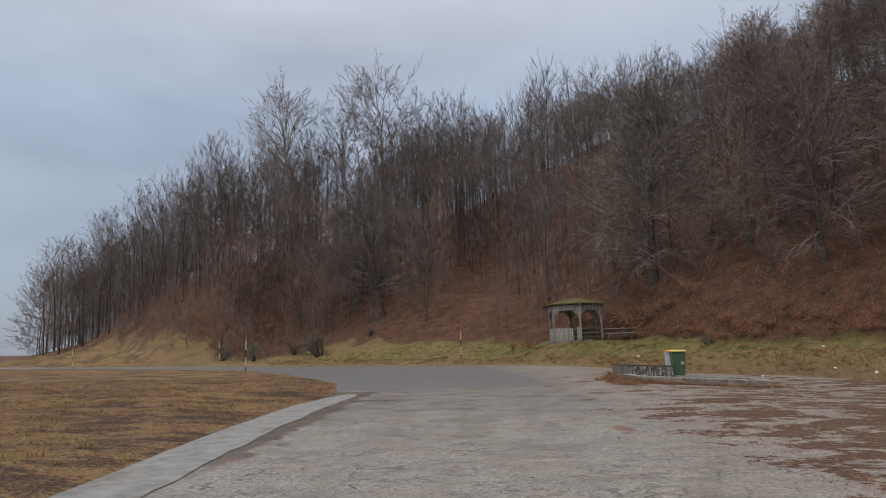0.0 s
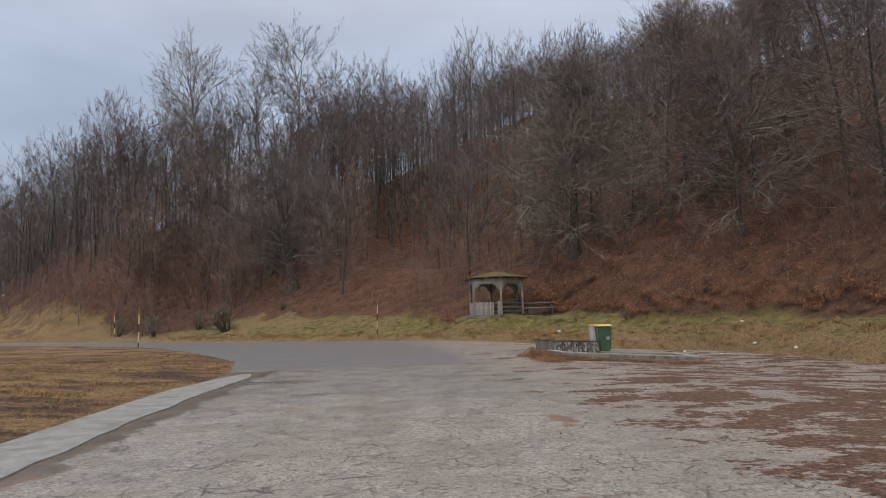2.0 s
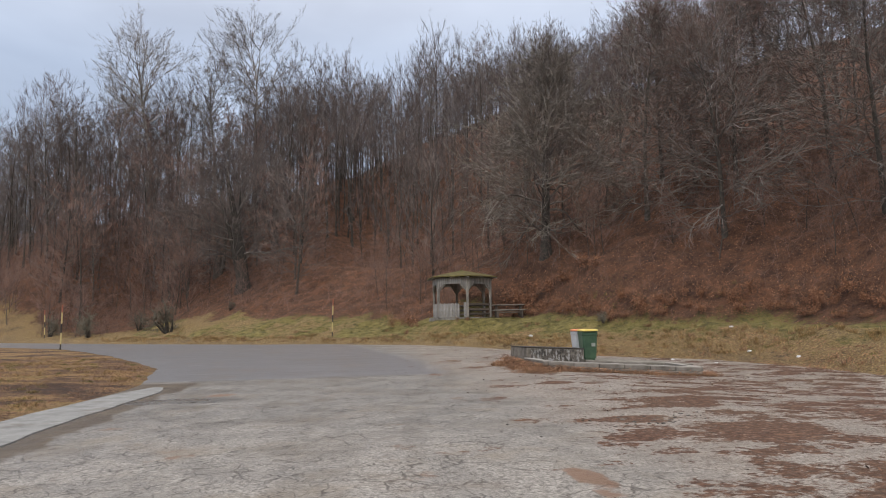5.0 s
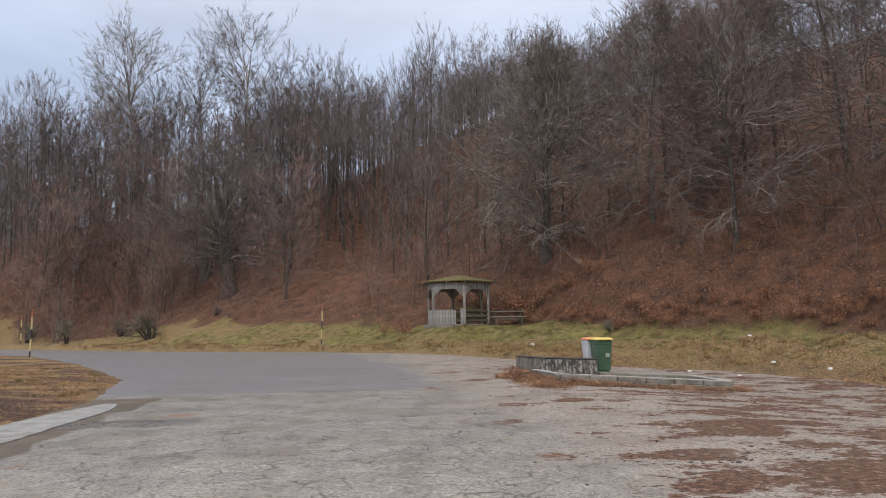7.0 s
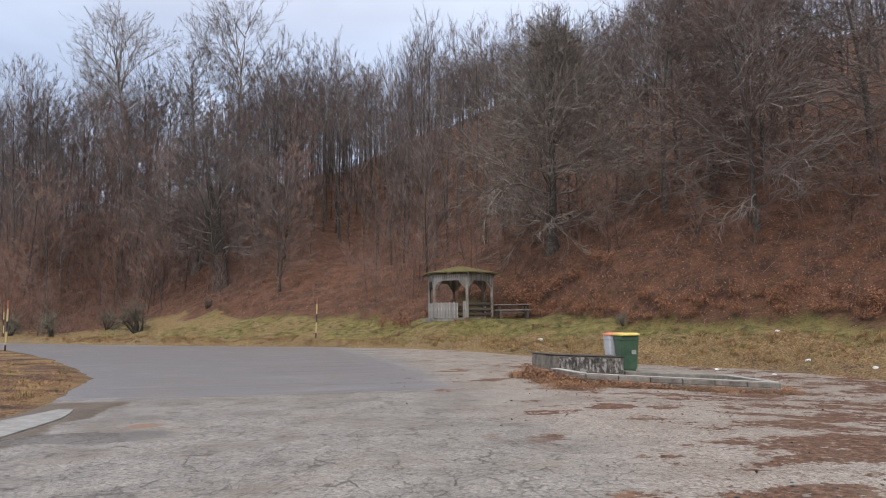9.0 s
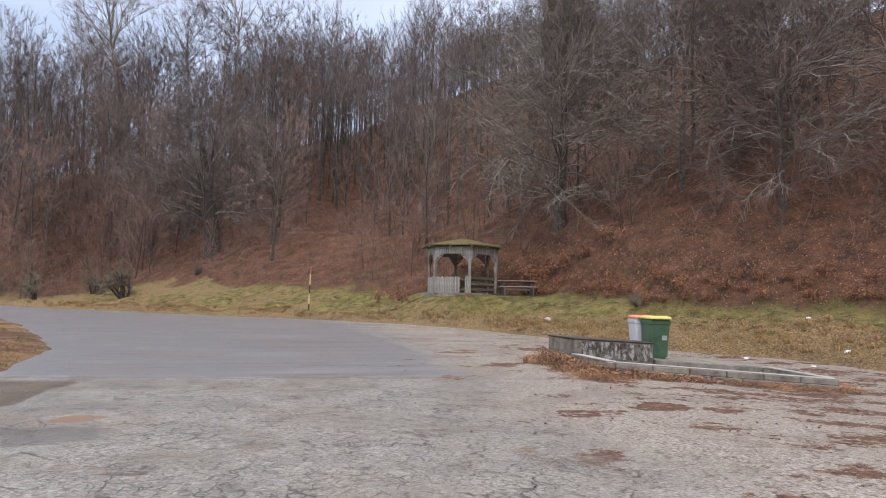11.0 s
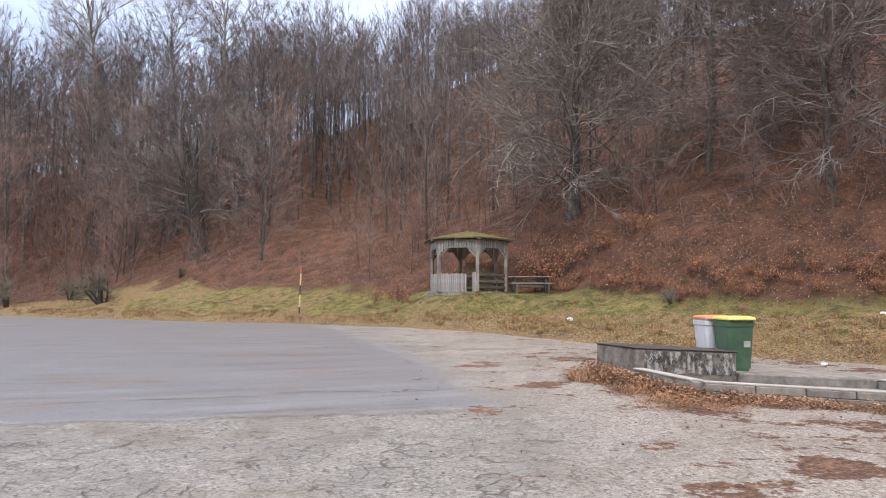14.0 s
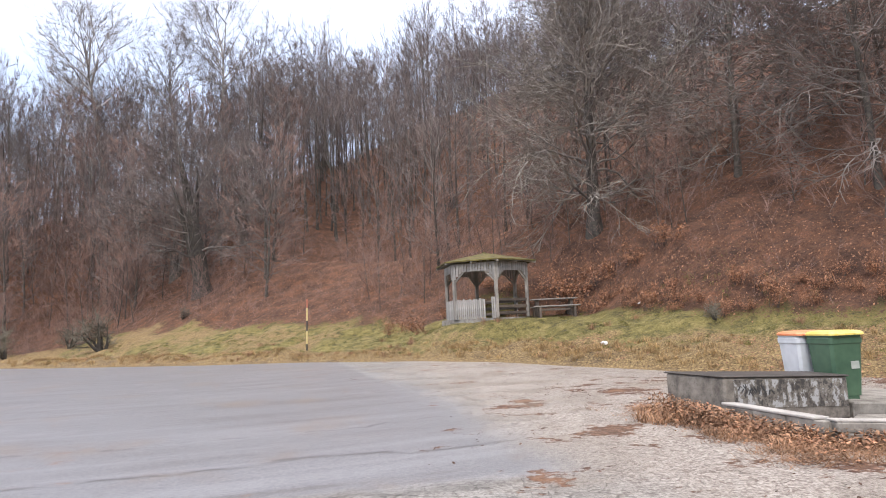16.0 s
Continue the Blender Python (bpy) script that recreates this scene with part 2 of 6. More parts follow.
    lanecol = ramp_node(nt, math_node(nt, "ADD", math_node(nt, "MULTIPLY", grain, 0.45), math_node(nt, "MULTIPLY", grit, 0.55)), [(0.33, (0.07, 0.07, 0.075)), (0.46, (0.152, 0.155, 0.166)), (0.55, (0.205, 0.209, 0.222)), (0.68, (0.36, 0.36, 0.368))])
    streak = nt.nodes.new("ShaderNodeMapping")
    # arcs that tyres leave round a point up the road, with wet sheen among them
    rel = nt.nodes.new("ShaderNodeVectorMath")
    rel.operation = "SUBTRACT"
    rel.inputs[1].default_value = (-4.0, 62.0, 0.0)
    nt.links.new(p, rel.inputs[0])
    arc = nt.nodes.new("ShaderNodeSeparateXYZ")
    nt.links.new(rel.outputs[0], arc.inputs[0])
    radius = math_node(nt, "SQRT", math_node(nt, "ADD", math_node(nt, "MULTIPLY", arc.outputs["X"], arc.outputs["X"]), math_node(nt, "MULTIPLY", arc.outputs["Y"], arc.outputs["Y"])))
    polar = nt.nodes.new("ShaderNodeCombineXYZ")
    nt.links.new(math_node(nt, "ARCTAN2", arc.outputs["X"], arc.outputs["Y"]), polar.inputs[0])
    nt.links.new(radius, polar.inputs[1])
    streak.inputs["Scale"].default_value = (5.5, 2.3, 1.0)
    nt.links.new(polar.outputs[0], streak.inputs["Vector"])
    tyre_and_sheen = noise_node(nt, 1.0, 4, 0.6, streak.outputs[0])
    lanecol = mix_node(nt, step_node(nt, pebble.outputs[1], 0.8, 0.95, 0.0, 0.4), lanecol, (0.09, 0.088, 0.088))
    lanecol = mix_node(nt, math_node(nt, "MULTIPLY", step_node(nt, tyre_and_sheen, 0.54, 0.62, 0.0, 0.45), step_node(nt, noise_node(nt, 0.45, 4, 0.6, p), 0.40, 0.58, 0.25, 0.95)), lanecol, (0.075, 0.066, 0.06))
    # pale streaks: the wet lane's sheen put into the colour
    lanecol = mix_node(nt, step_node(nt, tyre_and_sheen, 0.38, 0.47, 0.2, 0.0), lanecol, (0.32, 0.33, 0.35))
    lanecol = mix_node(nt, step_node(nt, noise_node(nt, 0.5, 4, 0.6, p), 0.52, 0.68, 0.0, 0.28), lanecol, (0.17, 0.135, 0.108))
    for mid_r, thick, seed_scale in ((37.4, 0.035, 0.30), (35.2, 0.02, 0.41), (31.0, 0.02, 0.37), (27.3, 0.025, 0.33)):
        wander_r = math_node(nt, "ADD", radius, math_node(nt, "MULTIPLY", math_node(nt, "SUBTRACT", noise_node(nt, seed_scale, 4, 0.6, p), 0.5), 2.2))
        arc_line = step_node(nt, math_node(nt, "ABSOLUTE", math_node(nt, "SUBTRACT", wander_r, mid_r)), thick, thick * 2.5, 0.7, 0.0)
        lanecol = mix_node(nt, math_node(nt, "MULTIPLY", arc_line, step_node(nt, noise_node(nt, seed_scale * 4, 3, 0.6, p), 0.42, 0.56)), lanecol, (0.055, 0.052, 0.052))
    col = mix_node(nt, lane, old, lanecol)
    col = mix_node(nt, math_node(nt, "MULTIPLY", seam, 0.4), col, (0.05, 0.048, 0.046))
    # loose pale grit towards the lay-by, then mud with leaves
    gx = math_node(nt, "ADD", X, math_node(nt, "MULTIPLY", math_node(nt, "SUBTRACT", big, 0.5), 6.0))
    gravel_zone = math_node(nt, "MULTIPLY", step_node(nt, gx, 2.6, 5.0), math_node(nt, "SUBTRACT", 1.0, lane))
    gravel = ramp_node(nt, grit, [(0.34, (0.07, 0.055, 0.045)), (0.47, (0.215, 0.188, 0.162)), (0.56, (0.30, 0.268, 0.236)), (0.67, (0.44, 0.405, 0.365))])
    gravel = mix_node(nt, step_node(nt, pebble.outputs[1], 0.7, 0.92, 0.0, 0.75), gravel, (0.085, 0.058, 0.045))
    gravel = mix_node(nt, step_node(nt, pebble.outputs[2], 0.74, 0.92, 0.0, 0.55), gravel, (0.48, 0.45, 0.41))
    col = mix_node(nt, math_node(nt, "MULTIPLY", gravel_zone, 0.85), col, gravel)
    flat = nt.nodes.new("ShaderNodeMapping")
    flat.inputs["Rotation"].default_value = (0, 0, radians(12))
    flat.inputs["Scale"].default_value = (0.85, 1.05, 1.0)
    nt.links.new(p, flat.inputs["Vector"])
    mudn = noise_node(nt, 1.0, 10, 0.69, flat.outputs[0])
    zone = math_node(nt, "MULTIPLY", step_node(nt, X, 2.6, 9.5, 0.0, 0.135), step_node(nt, Y, 26.0, 36.0, 1.0, 0.2))
    near = math_node(nt, "MULTIPLY", step_node(nt, X, 2.8, 5.0), step_node(nt, Y, 8.0, 18.0, 0.12, 0.0))
    mud = math_node(nt, "ADD", mudn, math_node(nt, "MULTIPLY", math_node(nt, "SUBTRACT", noise_node(nt, 9.0, 4, 0.7, flat.outputs[0]), 0.5), 0.34))

    def blob(cx, cy, rx, ry):
        dx = math_node(nt, "MULTIPLY", math_node(nt, "SUBTRACT", X, cx), 1 / rx)
        dy = math_node(nt, "MULTIPLY", math_node(nt, "SUBTRACT", Y, cy), 1 / ry)
        return step_node(nt, math_node(nt, "ADD", math_node(nt, "MULTIPLY", dx, dx), math_node(nt, "MULTIPLY", dy, dy)), 0.1, 1.3, 1.0, 0.0)

    pools = blob(6.3, 16.1, 1.3, 0.9)
    for place in ((5.7, 20.1, 0.5, 0.45), (4.3, 19.6, 0.35, 0.3), (4.0, 21.9, 0.3, 0.25), (4.9, 25.4, 0.45, 0.4), (4.6, 28.2, 0.8, 0.35), (5.5, 13.2, 1.5, 0.8), (3.7, 17.0, 0.4, 0.9), (7.6, 16.6, 0.9, 0.5), (5.2, 14.4, 0.9, 0.4)):
        pools = math_node(nt, "MAXIMUM", pools, blob(*place))
    mud = step_node(nt, math_node(nt, "ADD", math_node(nt, "ADD", mud, math_node(nt, "MULTIPLY", pools, 0.13)), math_node(nt, "ADD", zone, near)), 0.605, 0.66)
    mudcol = ramp_node(nt, noise_node(nt, 11.0, 5, 0.75, flat.outputs[0]), [(0.36, (0.018, 0.008, 0.005)), (0.49, (0.070, 0.030, 0.019)), (0.58, (0.15, 0.076, 0.046)), (0.66, (0.29, 0.20, 0.15))])
    mudtint = mix_node(nt, step_node(nt, big, 0.45, 0.65, 0.0, 0.3), mudcol, (0.10, 0.062, 0.038))
    mud = math_node(nt, "MULTIPLY", mud, step_node(nt, gx, 1.5, 3.4))
    # silt beside the gutter and in the odd hollow
    silt_edge = math_node(nt, "ADD", xw, math_node(nt, "MULTIPLY", math_node(nt, "SUBTRACT", mid, 0.5), 0.5))
    silt = math_node(nt, "MULTIPLY", math_node(nt, "MULTIPLY", step_node(nt, silt_edge, -2.9, -2.76, 1.0, 0.0), step_node(nt, Y, 22.6, 23.2, 1.0, 0.0)), step_node(nt, math_node(nt, "ADD", Y, math_node(nt, "MULTIPLY", mid, 5.0)), 9.5, 12.0))
    siltcol = ramp_node(nt, mid, [(0.35, (0.070, 0.054, 0.037)), (0.65, (0.115, 0.091, 0.064))])
    col = mix_node(nt, math_node(nt, "MULTIPLY", silt, 0.95), col, siltcol)
    col = mix_node(nt, math_node(nt, "MULTIPLY", mud, 0.84), col, mudtint)
    sand = math_node(nt, "MAXIMUM", blob(3.1, 11.0, 0.22, 0.75), blob(-1.6, 19.6, 0.35, 0.3))
    sand = step_node(nt, math_node(nt, "ADD", sand, math_node(nt, "MULTIPLY", math_node(nt, "SUBTRACT", mudn, 0.5), 4.5)), 0.5, 0.85)
    col = mix_node(nt, math_node(nt, "MULTIPLY", sand, 0.85), col, (0.19, 0.115, 0.075))
    stain = step_node(nt, noise_node(nt, 0.5, 5, 0.6, p), 0.58, 0.72, 0.0, 0.45)
    col = mix_node(nt, stain, col, (0.20, 0.165, 0.13))
    nt.links.new(col, bsdf.inputs["Base Color"])
    px_ = math_node(nt, "MULTIPLY", math_node(nt, "ADD", xw, 2.1), 0.75)
    py_ = math_node(nt, "MULTIPLY", math_node(nt, "SUBTRACT", yw, 18.7), 1.5)
    puddle = step_node(nt, math_node(nt, "ADD", math_node(nt, "MULTIPLY", px_, px_), math_node(nt, "MULTIPLY", py_, py_)), 0.5, 0.75, 1.0, 0.0)
    col = mix_node(nt, math_node(nt, "MULTIPLY", puddle, 0.6), col, (0.10, 0.098, 0.096))
    nt.links.new(col, bsdf.inputs["Base Color"])
    wet = math_node(nt, "MAXIMUM", math_node(nt, "MULTIPLY", lane, 0.8), step_node(nt, noise_node(nt, 0.6, 4, 0.6, p), 0.42, 0.64))
    rough = math_node(nt, "SUBTRACT", step_node(nt, wet, 0.0, 1.0, 0.54, 0.30), math_node(nt, "MULTIPLY", puddle, 0.2))
    rough = math_node(nt, "MAXIMUM", rough, math_node(nt, "MULTIPLY", mud, 0.9))
    nt.links.new(rough, bsdf.inputs["Roughness"])
    gloss = math_node(nt, "MULTIPLY", step_node(nt, math_node(nt, "MAXIMUM", lane, puddle), 0.0, 1.0, 0.3, 0.5), math_node(nt, "SUBTRACT", 1.0, math_node(nt, "MULTIPLY", mud, 0.8)))
    nt.links.new(gloss, bsdf.inputs["Specular IOR Level"])
    h = math_node(nt, "SUBTRACT", math_node(nt, "ADD", math_node(nt, "MULTIPLY", grit, 0.6), math_node(nt, "MULTIPLY", grain, 0.25)), math_node(nt, "MULTIPLY", crack, 0.9))
    h = math_node(nt, "MULTIPLY", h, math_node(nt, "SUBTRACT", 1.0, math_node(nt, "MULTIPLY", lane, 0.6)))
    bump_node(nt, h, bsdf, 0.55, 0.02)
    return mat


def concrete_material(name, dark, light, moss=0.25, scale=2.2, grown=(0.06, 0.065, 0.03)):
    mat, nt, bsdf = material(name, 0.8)
    p = place_node(nt)
    a = noise_node(nt, scale, 7, 0.68, p)
    b = noise_node(nt, 30, 4, 0.7, p)
    col = ramp_node(nt, a, [(0.3, dark), (0.68, light)])
    col = mix_node(nt, step_node(nt, b, 0.56, 0.72, 0.0, 0.5), col, tuple(c * 0.45 for c in dark))
    col = mix_node(nt, step_node(nt, noise_node(nt, 1.1, 5, 0.7, p), 0.55, 0.7, 0.0, moss), col, grown)
    nt.links.new(col, bsdf.inputs["Base Color"])
    bump_node(nt, math_node(nt, "ADD", b, a), bsdf, 0.5, 0.012)
    return mat


def wood_material(name, dark, light, rough=0.85):
    mat, nt, bsdf = material(name, rough)
    tc = nt.nodes.new("ShaderNodeTexCoord")
    mp = nt.nodes.new("ShaderNodeMapping")
    mp.inputs["Scale"].default_value = (9, 9, 0.9)
    nt.links.new(tc.outputs["Object"], mp.inputs["Vector"])
    g = noise_node(nt, 3.0, 6, 0.7, mp.outputs[0])
    big = noise_node(nt, 1.4, 3, 0.6, tc.outputs["Object"])
    col = ramp_node(nt, g, [(0.3, dark), (0.7, light)])
    col = mix_node(nt, step_node(nt, big, 0.4, 0.7, 0.0, 0.45), col, tuple(c * 0.55 for c in dark))
    rnd = step_node(nt, object_random(nt), 0, 1, 0.78, 1.15)
    sc = nt.nodes.new("ShaderNodeVectorMath")
    sc.operation = "SCALE"
    nt.links.new(col, sc.inputs[0])
    nt.links.new(rnd, sc.inputs["Scale"])
    nt.links.new(sc.outputs[0], bsdf.inputs["Base Color"])
    bump_node(nt, g, bsdf, 0.4, 0.004)
    return mat


M_GROUND = ground_material()
M_ASPHALT = asphalt_material()
M_GUTTER = concrete_material("wet_gutter_concrete", (0.14, 0.142, 0.138), (0.29, 0.294, 0.288), 0.55, 3.0, (0.13, 0.105, 0.08))
M_CONCRETE = concrete_material("stained_concrete", (0.085, 0.076, 0.064), (0.29, 0.272, 0.24), 0.35, 3.5)
M_RIM = concrete_material("pale_cement_cap", (0.25, 0.238, 0.218), (0.42, 0.40, 0.37), 0.15)
M_WALLC = concrete_material("grey_plastered_wall", (0.055, 0.048, 0.040), (0.25, 0.225, 0.19), 0.35, 5.0)
M_CAP = simple_mat("blackened_cap", (0.018, 0.016, 0.014), (0.06, 0.05, 0.042), 5, 0.6)
M_PAINTK = simple_mat("black_spray_paint", (0.015, 0.015, 0.016), (0.05, 0.05, 0.05), 12, 0.7)


def graffiti_material():
    """Flaked whitewash and black strokes on bare plaster."""
    mat, nt, bsdf = material("flaked_graffiti", 0.85)
    tc = nt.nodes.new("ShaderNodeTexCoord")
    mp = nt.nodes.new("ShaderNodeMapping")
    mp.inputs["Scale"].default_value = (1.0, 1.0, 0.45)
    nt.links.new(tc.outputs["Object"], mp.inputs["Vector"])
    strokes = noise_node(nt, 15.0, 3, 0.55, mp.outputs[0])
    chips = noise_node(nt, 34.0, 4, 0.7, tc.outputs["Object"])
    bare = ramp_node(nt, noise_node(nt, 7.0, 6, 0.7, tc.outputs["Object"]), [(0.35, (0.045, 0.038, 0.032)), (0.65, (0.19, 0.172, 0.145))])
    k = math_node(nt, "ADD", strokes, math_node(nt, "MULTIPLY", math_node(nt, "SUBTRACT", chips, 0.5), 0.5))
    col = mix_node(nt, step_node(nt, k, 0.53, 0.60, 0.0, 0.85), bare, (0.33, 0.335, 0.33))
    col = mix_node(nt, step_node(nt, k, 0.38, 0.44, 0.85, 0.0), col, (0.03, 0.028, 0.027))
    nt.links.new(col, bsdf.inputs["Base Color"])
    bump_node(nt, chips, bsdf, 0.4, 0.006)
    return mat


M_GRAFFITI = graffiti_material()
M_WOOD = wood_material("weathered_grey_timber", (0.16, 0.145, 0.125), (0.40, 0.375, 0.335))
M_BOARD = wood_material("silvered_board", (0.20, 0.19, 0.175), (0.44, 0.425, 0.40))
M_DARKWOOD = wood_material("damp_brown_timber", (0.065, 0.05, 0.038), (0.18, 0.145, 0.115))
M_MOSS = simple_mat("mossy_roofing", (0.055, 0.044, 0.018), (0.15, 0.128, 0.034), 4.0, 0.95, 0.6, 0.03)
M_BARK = simple_mat("grey_beech_bark", (0.024, 0.020, 0.016), (0.095, 0.084, 0.071), 5.0, 0.9, 0.4, 0.02, vary=0.3)
M_BARK_PALE = simple_mat("pale_lichened_bark", (0.10, 0.094, 0.084), (0.30, 0.285, 0.26), 1.6, 0.9, 0.4, 0.02, vary=0.15)
M_TWIG = simple_mat("brown_twigs", (0.098, 0.077, 0.071), (0.205, 0.168, 0.155), 0.6, 0.9, 0, vary=0.3)
M_BRANCH = simple_mat("grey_branches", (0.075, 0.066, 0.060), (0.215, 0.196, 0.18), 0.9, 0.9, 0, vary=0.25)
# own pale grey, lightened to stand in for wet tops lit by sky
M_BRANCH_PALE = simple_mat("lichened_branches", (0.14, 0.126, 0.106), (0.42, 0.385, 0.335), 1.4, 0.9, 0, vary=0.2)
M_TWIG_PALE = simple_mat("pale_twigs", (0.13, 0.117, 0.105), (0.31, 0.285, 0.26), 0.6, 0.9, 0, vary=0.2)
M_TWIG_RED = simple_mat("reddish_sapling_twigs", (0.125, 0.08, 0.066), (0.255, 0.168, 0.138), 0.6, 0.9, 0, vary=0.3)
M_BUSH = simple_mat("grey_green_shrub", (0.095, 0.086, 0.066), (0.20, 0.185, 0.145), 1.5, 0.9, 0, vary=0.2)
M_LEAF = simple_mat("dry_beech_leaves", (0.17, 0.080, 0.042), (0.38, 0.20, 0.11), 3.0, 0.8, 0, vary=0.45, island=True)
M_LEAF_PALE = simple_mat("bleached_orange_leaves", (0.17, 0.078, 0.042), (0.36, 0.18, 0.095), 3.0, 0.8, 0, vary=0.45, island=True)
M_DIRT = simple_mat("dark_rotted_leaves", (0.03, 0.016, 0.010), (0.12, 0.062, 0.036), 3.0, 0.8, 0, vary=0.45, island=True)
M_STRAW = simple_mat("dry_grass_blades", (0.165, 0.106, 0.045), (0.42, 0.285, 0.13), 2.0, 0.9, 0, vary=0.4, island=True)
M_WEED = simple_mat("dead_brown_weeds", (0.13, 0.072, 0.040), (0.36, 0.21, 0.12), 2.0, 0.9, 0, vary=0.45, island=True)
M_GRASS = simple_mat("winter_grass_blades", (0.075, 0.074, 0.018), (0.19, 0.172, 0.050), 2.0, 0.9, 0, vary=0.4, island=True)
M_YELLOW = simple_mat("faded_yellow_paint", (0.46, 0.36, 0.14), (0.64, 0.53, 0.27), 5, 0.6)
M_BLACK = simple_mat("black_band_paint", (0.025, 0.022, 0.022), (0.06, 0.05, 0.048), 5, 0.6)
M_RED = simple_mat("dull_red_paint", (0.26, 0.075, 0.045), (0.40, 0.15, 0.09), 5, 0.6)
M_BINGREEN = simple_mat("dark_green_plastic", (0.03, 0.072, 0.042), (0.068, 0.13, 0.076), 3, 0.45, 0.05)
M_BINGREY = simple_mat("pale_grey_plastic", (0.42, 0.44, 0.46), (0.58, 0.60, 0.62), 3, 0.5, 0.05)
M_LIDYEL = simple_mat("yellow_plastic_lid", (0.60, 0.46, 0.09), (0.78, 0.64, 0.20), 3, 0.45, 0.05)
M_LIDORA = simple_mat("orange_plastic_lid", (0.62, 0.20, 0.08), (0.80, 0.32, 0.16), 3, 0.45, 0.05)
M_RUBBER = simple_mat("black_rubber", (0.015, 0.015, 0.015), (0.04, 0.04, 0.04), 8, 0.7)
M_STICKER = simple_mat("pale_sticker", (0.22, 0.25, 0.22), (0.36, 0.38, 0.34), 6, 0.6, 0)
M_LITTER = simple_mat("white_plastic_litter", (0.60, 0.62, 0.64), (0.80, 0.80, 0.80), 6, 0.5, 0.2)
M_ROCK = simple_mat("dull_stone", (0.10, 0.09, 0.08), (0.28, 0.26, 0.235), 6, 0.9, 0.5, 0.02)


# ---- mesh helpers ----
def part(name, bm, mat, parent=None, label=""):
    me = bpy.data.meshes.new(name)
    bm.to_mesh(me)
    bm.free()
    me.materials.append(mat)
    ob = new(name, me)
    if parent is not None:
        ob.parent = parent
    if label:
        ob["label"] = label
    return ob


def share(name, ob, parent, m):
    o = new(name, ob.data)
    o.parent = parent
    o.matrix_basis = m
    return o


def mesh_part(name, verts, faces, mat, parent=None, label="", smooth=False):
    me = bpy.data.meshes.new(name)
    me.from_pydata(verts, [], faces)
    me.materials.append(mat)
    if smooth:
        me.shade_smooth()
    ob = new(name, me)
    if parent is not None:
        ob.parent = parent
    if label:
        ob["label"] = label
    return ob


def thing(name, m, label, category, group="", kind=""):
    ob = new(name)
    ob.empty_display_size = 0.2
    ob.matrix_basis = m
    return tagged(ob, label, category, group, kind)


def box(bm, size, centre=(0, 0, 0), m=None, bevel=0.0):
    r = bmesh.ops.create_cube(bm, size=1.0)
    vs = r["verts"]
    bmesh.ops.scale(bm, vec=size, verts=vs)
    if bevel:
        es = list({e for v in vs for e in v.link_edges})
        b = bmesh.ops.bevel(bm, geom=es, offset=bevel, segments=1, affect="EDGES", profile=0.5)
        vs = list({v for f in b["faces"] for v in f.verts} | {v for v in vs if v.is_valid})
    mm = Matrix.Translation(centre)
    if m is not None:
        mm = m @ mm
    bmesh.ops.transform(bm, matrix=mm, verts=vs)
    return vs


def box_part(name, size, centre, mat, parent, label="", turn=None, bevel=0.01):
    bm = bmesh.new()
    box(bm, size, (0, 0, 0), None, bevel)
    ob = part(name, bm, mat, parent, label)
    ob.matrix_basis = Matrix.Translation(centre) @ (turn if turn is not None else Matrix())
    return ob


def beam_part(name, a, b, w, h, mat, parent, label="", bevel=0.008):
    """A squared timber from a to b."""
    a, b = Vector(a), Vector(b)
    d = b - a
    q = d.to_track_quat("Z", "Y").to_matrix().to_4x4()
    return box_part(name, (w, h, d.length), (a + b) / 2, mat, parent, label, q, bevel)


# ---- terrain ----
EDGE = np.array([(-160, 200), (-122, 163), (-70, 112), (-43, 83), (-30, 71), (-20.5, 62), (-14, 55.8), (-8, 51), (-4.4, 48.2), (0.1, 45.8), (2.2, 43.8), (4.6, 42), (6.8, 39.2), (8.5, 36.0), (9.8, 34.6), (11.0, 33.2), (13.2, 31.0), (15.0, 29.2), (16.0, 25.2), (15.8, 21), (16, 8), (17, -15), (22, -60)], float)
NEAR = np.array([(-150, 172), (-120, 144), (-69.8, 97.5), (-33.3, 64), (-24.5, 56), (-16, 47.2), (-12.6, 41.8), (-9.7, 37), (-7.2, 32.3), (-5.3, 28.3), (-4.75, 25.4), (-4.25, 23.2), (-4.1, 21.5), (-4.4, 16.5), (-4.25, 12), (-4.0, 6), (-4.0, -60)], float)


def signed(poly, px, py):
    """Distance from a polyline, positive on its left side."""
    best = np.full(px.shape, 1e9)
    sign = np.zeros(px.shape)
    for (ax, ay), (bx, by) in zip(poly[:-1], poly[1:]):
        dx, dy = bx - ax, by - ay
        k = np.clip(((px - ax) * dx + (py - ay) * dy) / (dx * dx + dy * dy), 0, 1)
        qx, qy = px - ax - k * dx, py - ay - k * dy
        d = np.hypot(qx, qy)
        c = dx * (py - ay) - dy * (px - ax)
        upd = d < best
        best = np.where(upd, d, best)
        sign = np.where(upd, np.sign(c), sign)
    return best * sign


def smooth01(v, lo, hi):
    k = np.clip((v - lo) / (hi - lo), 0, 1)
    return k * k * (3 - 2 * k)


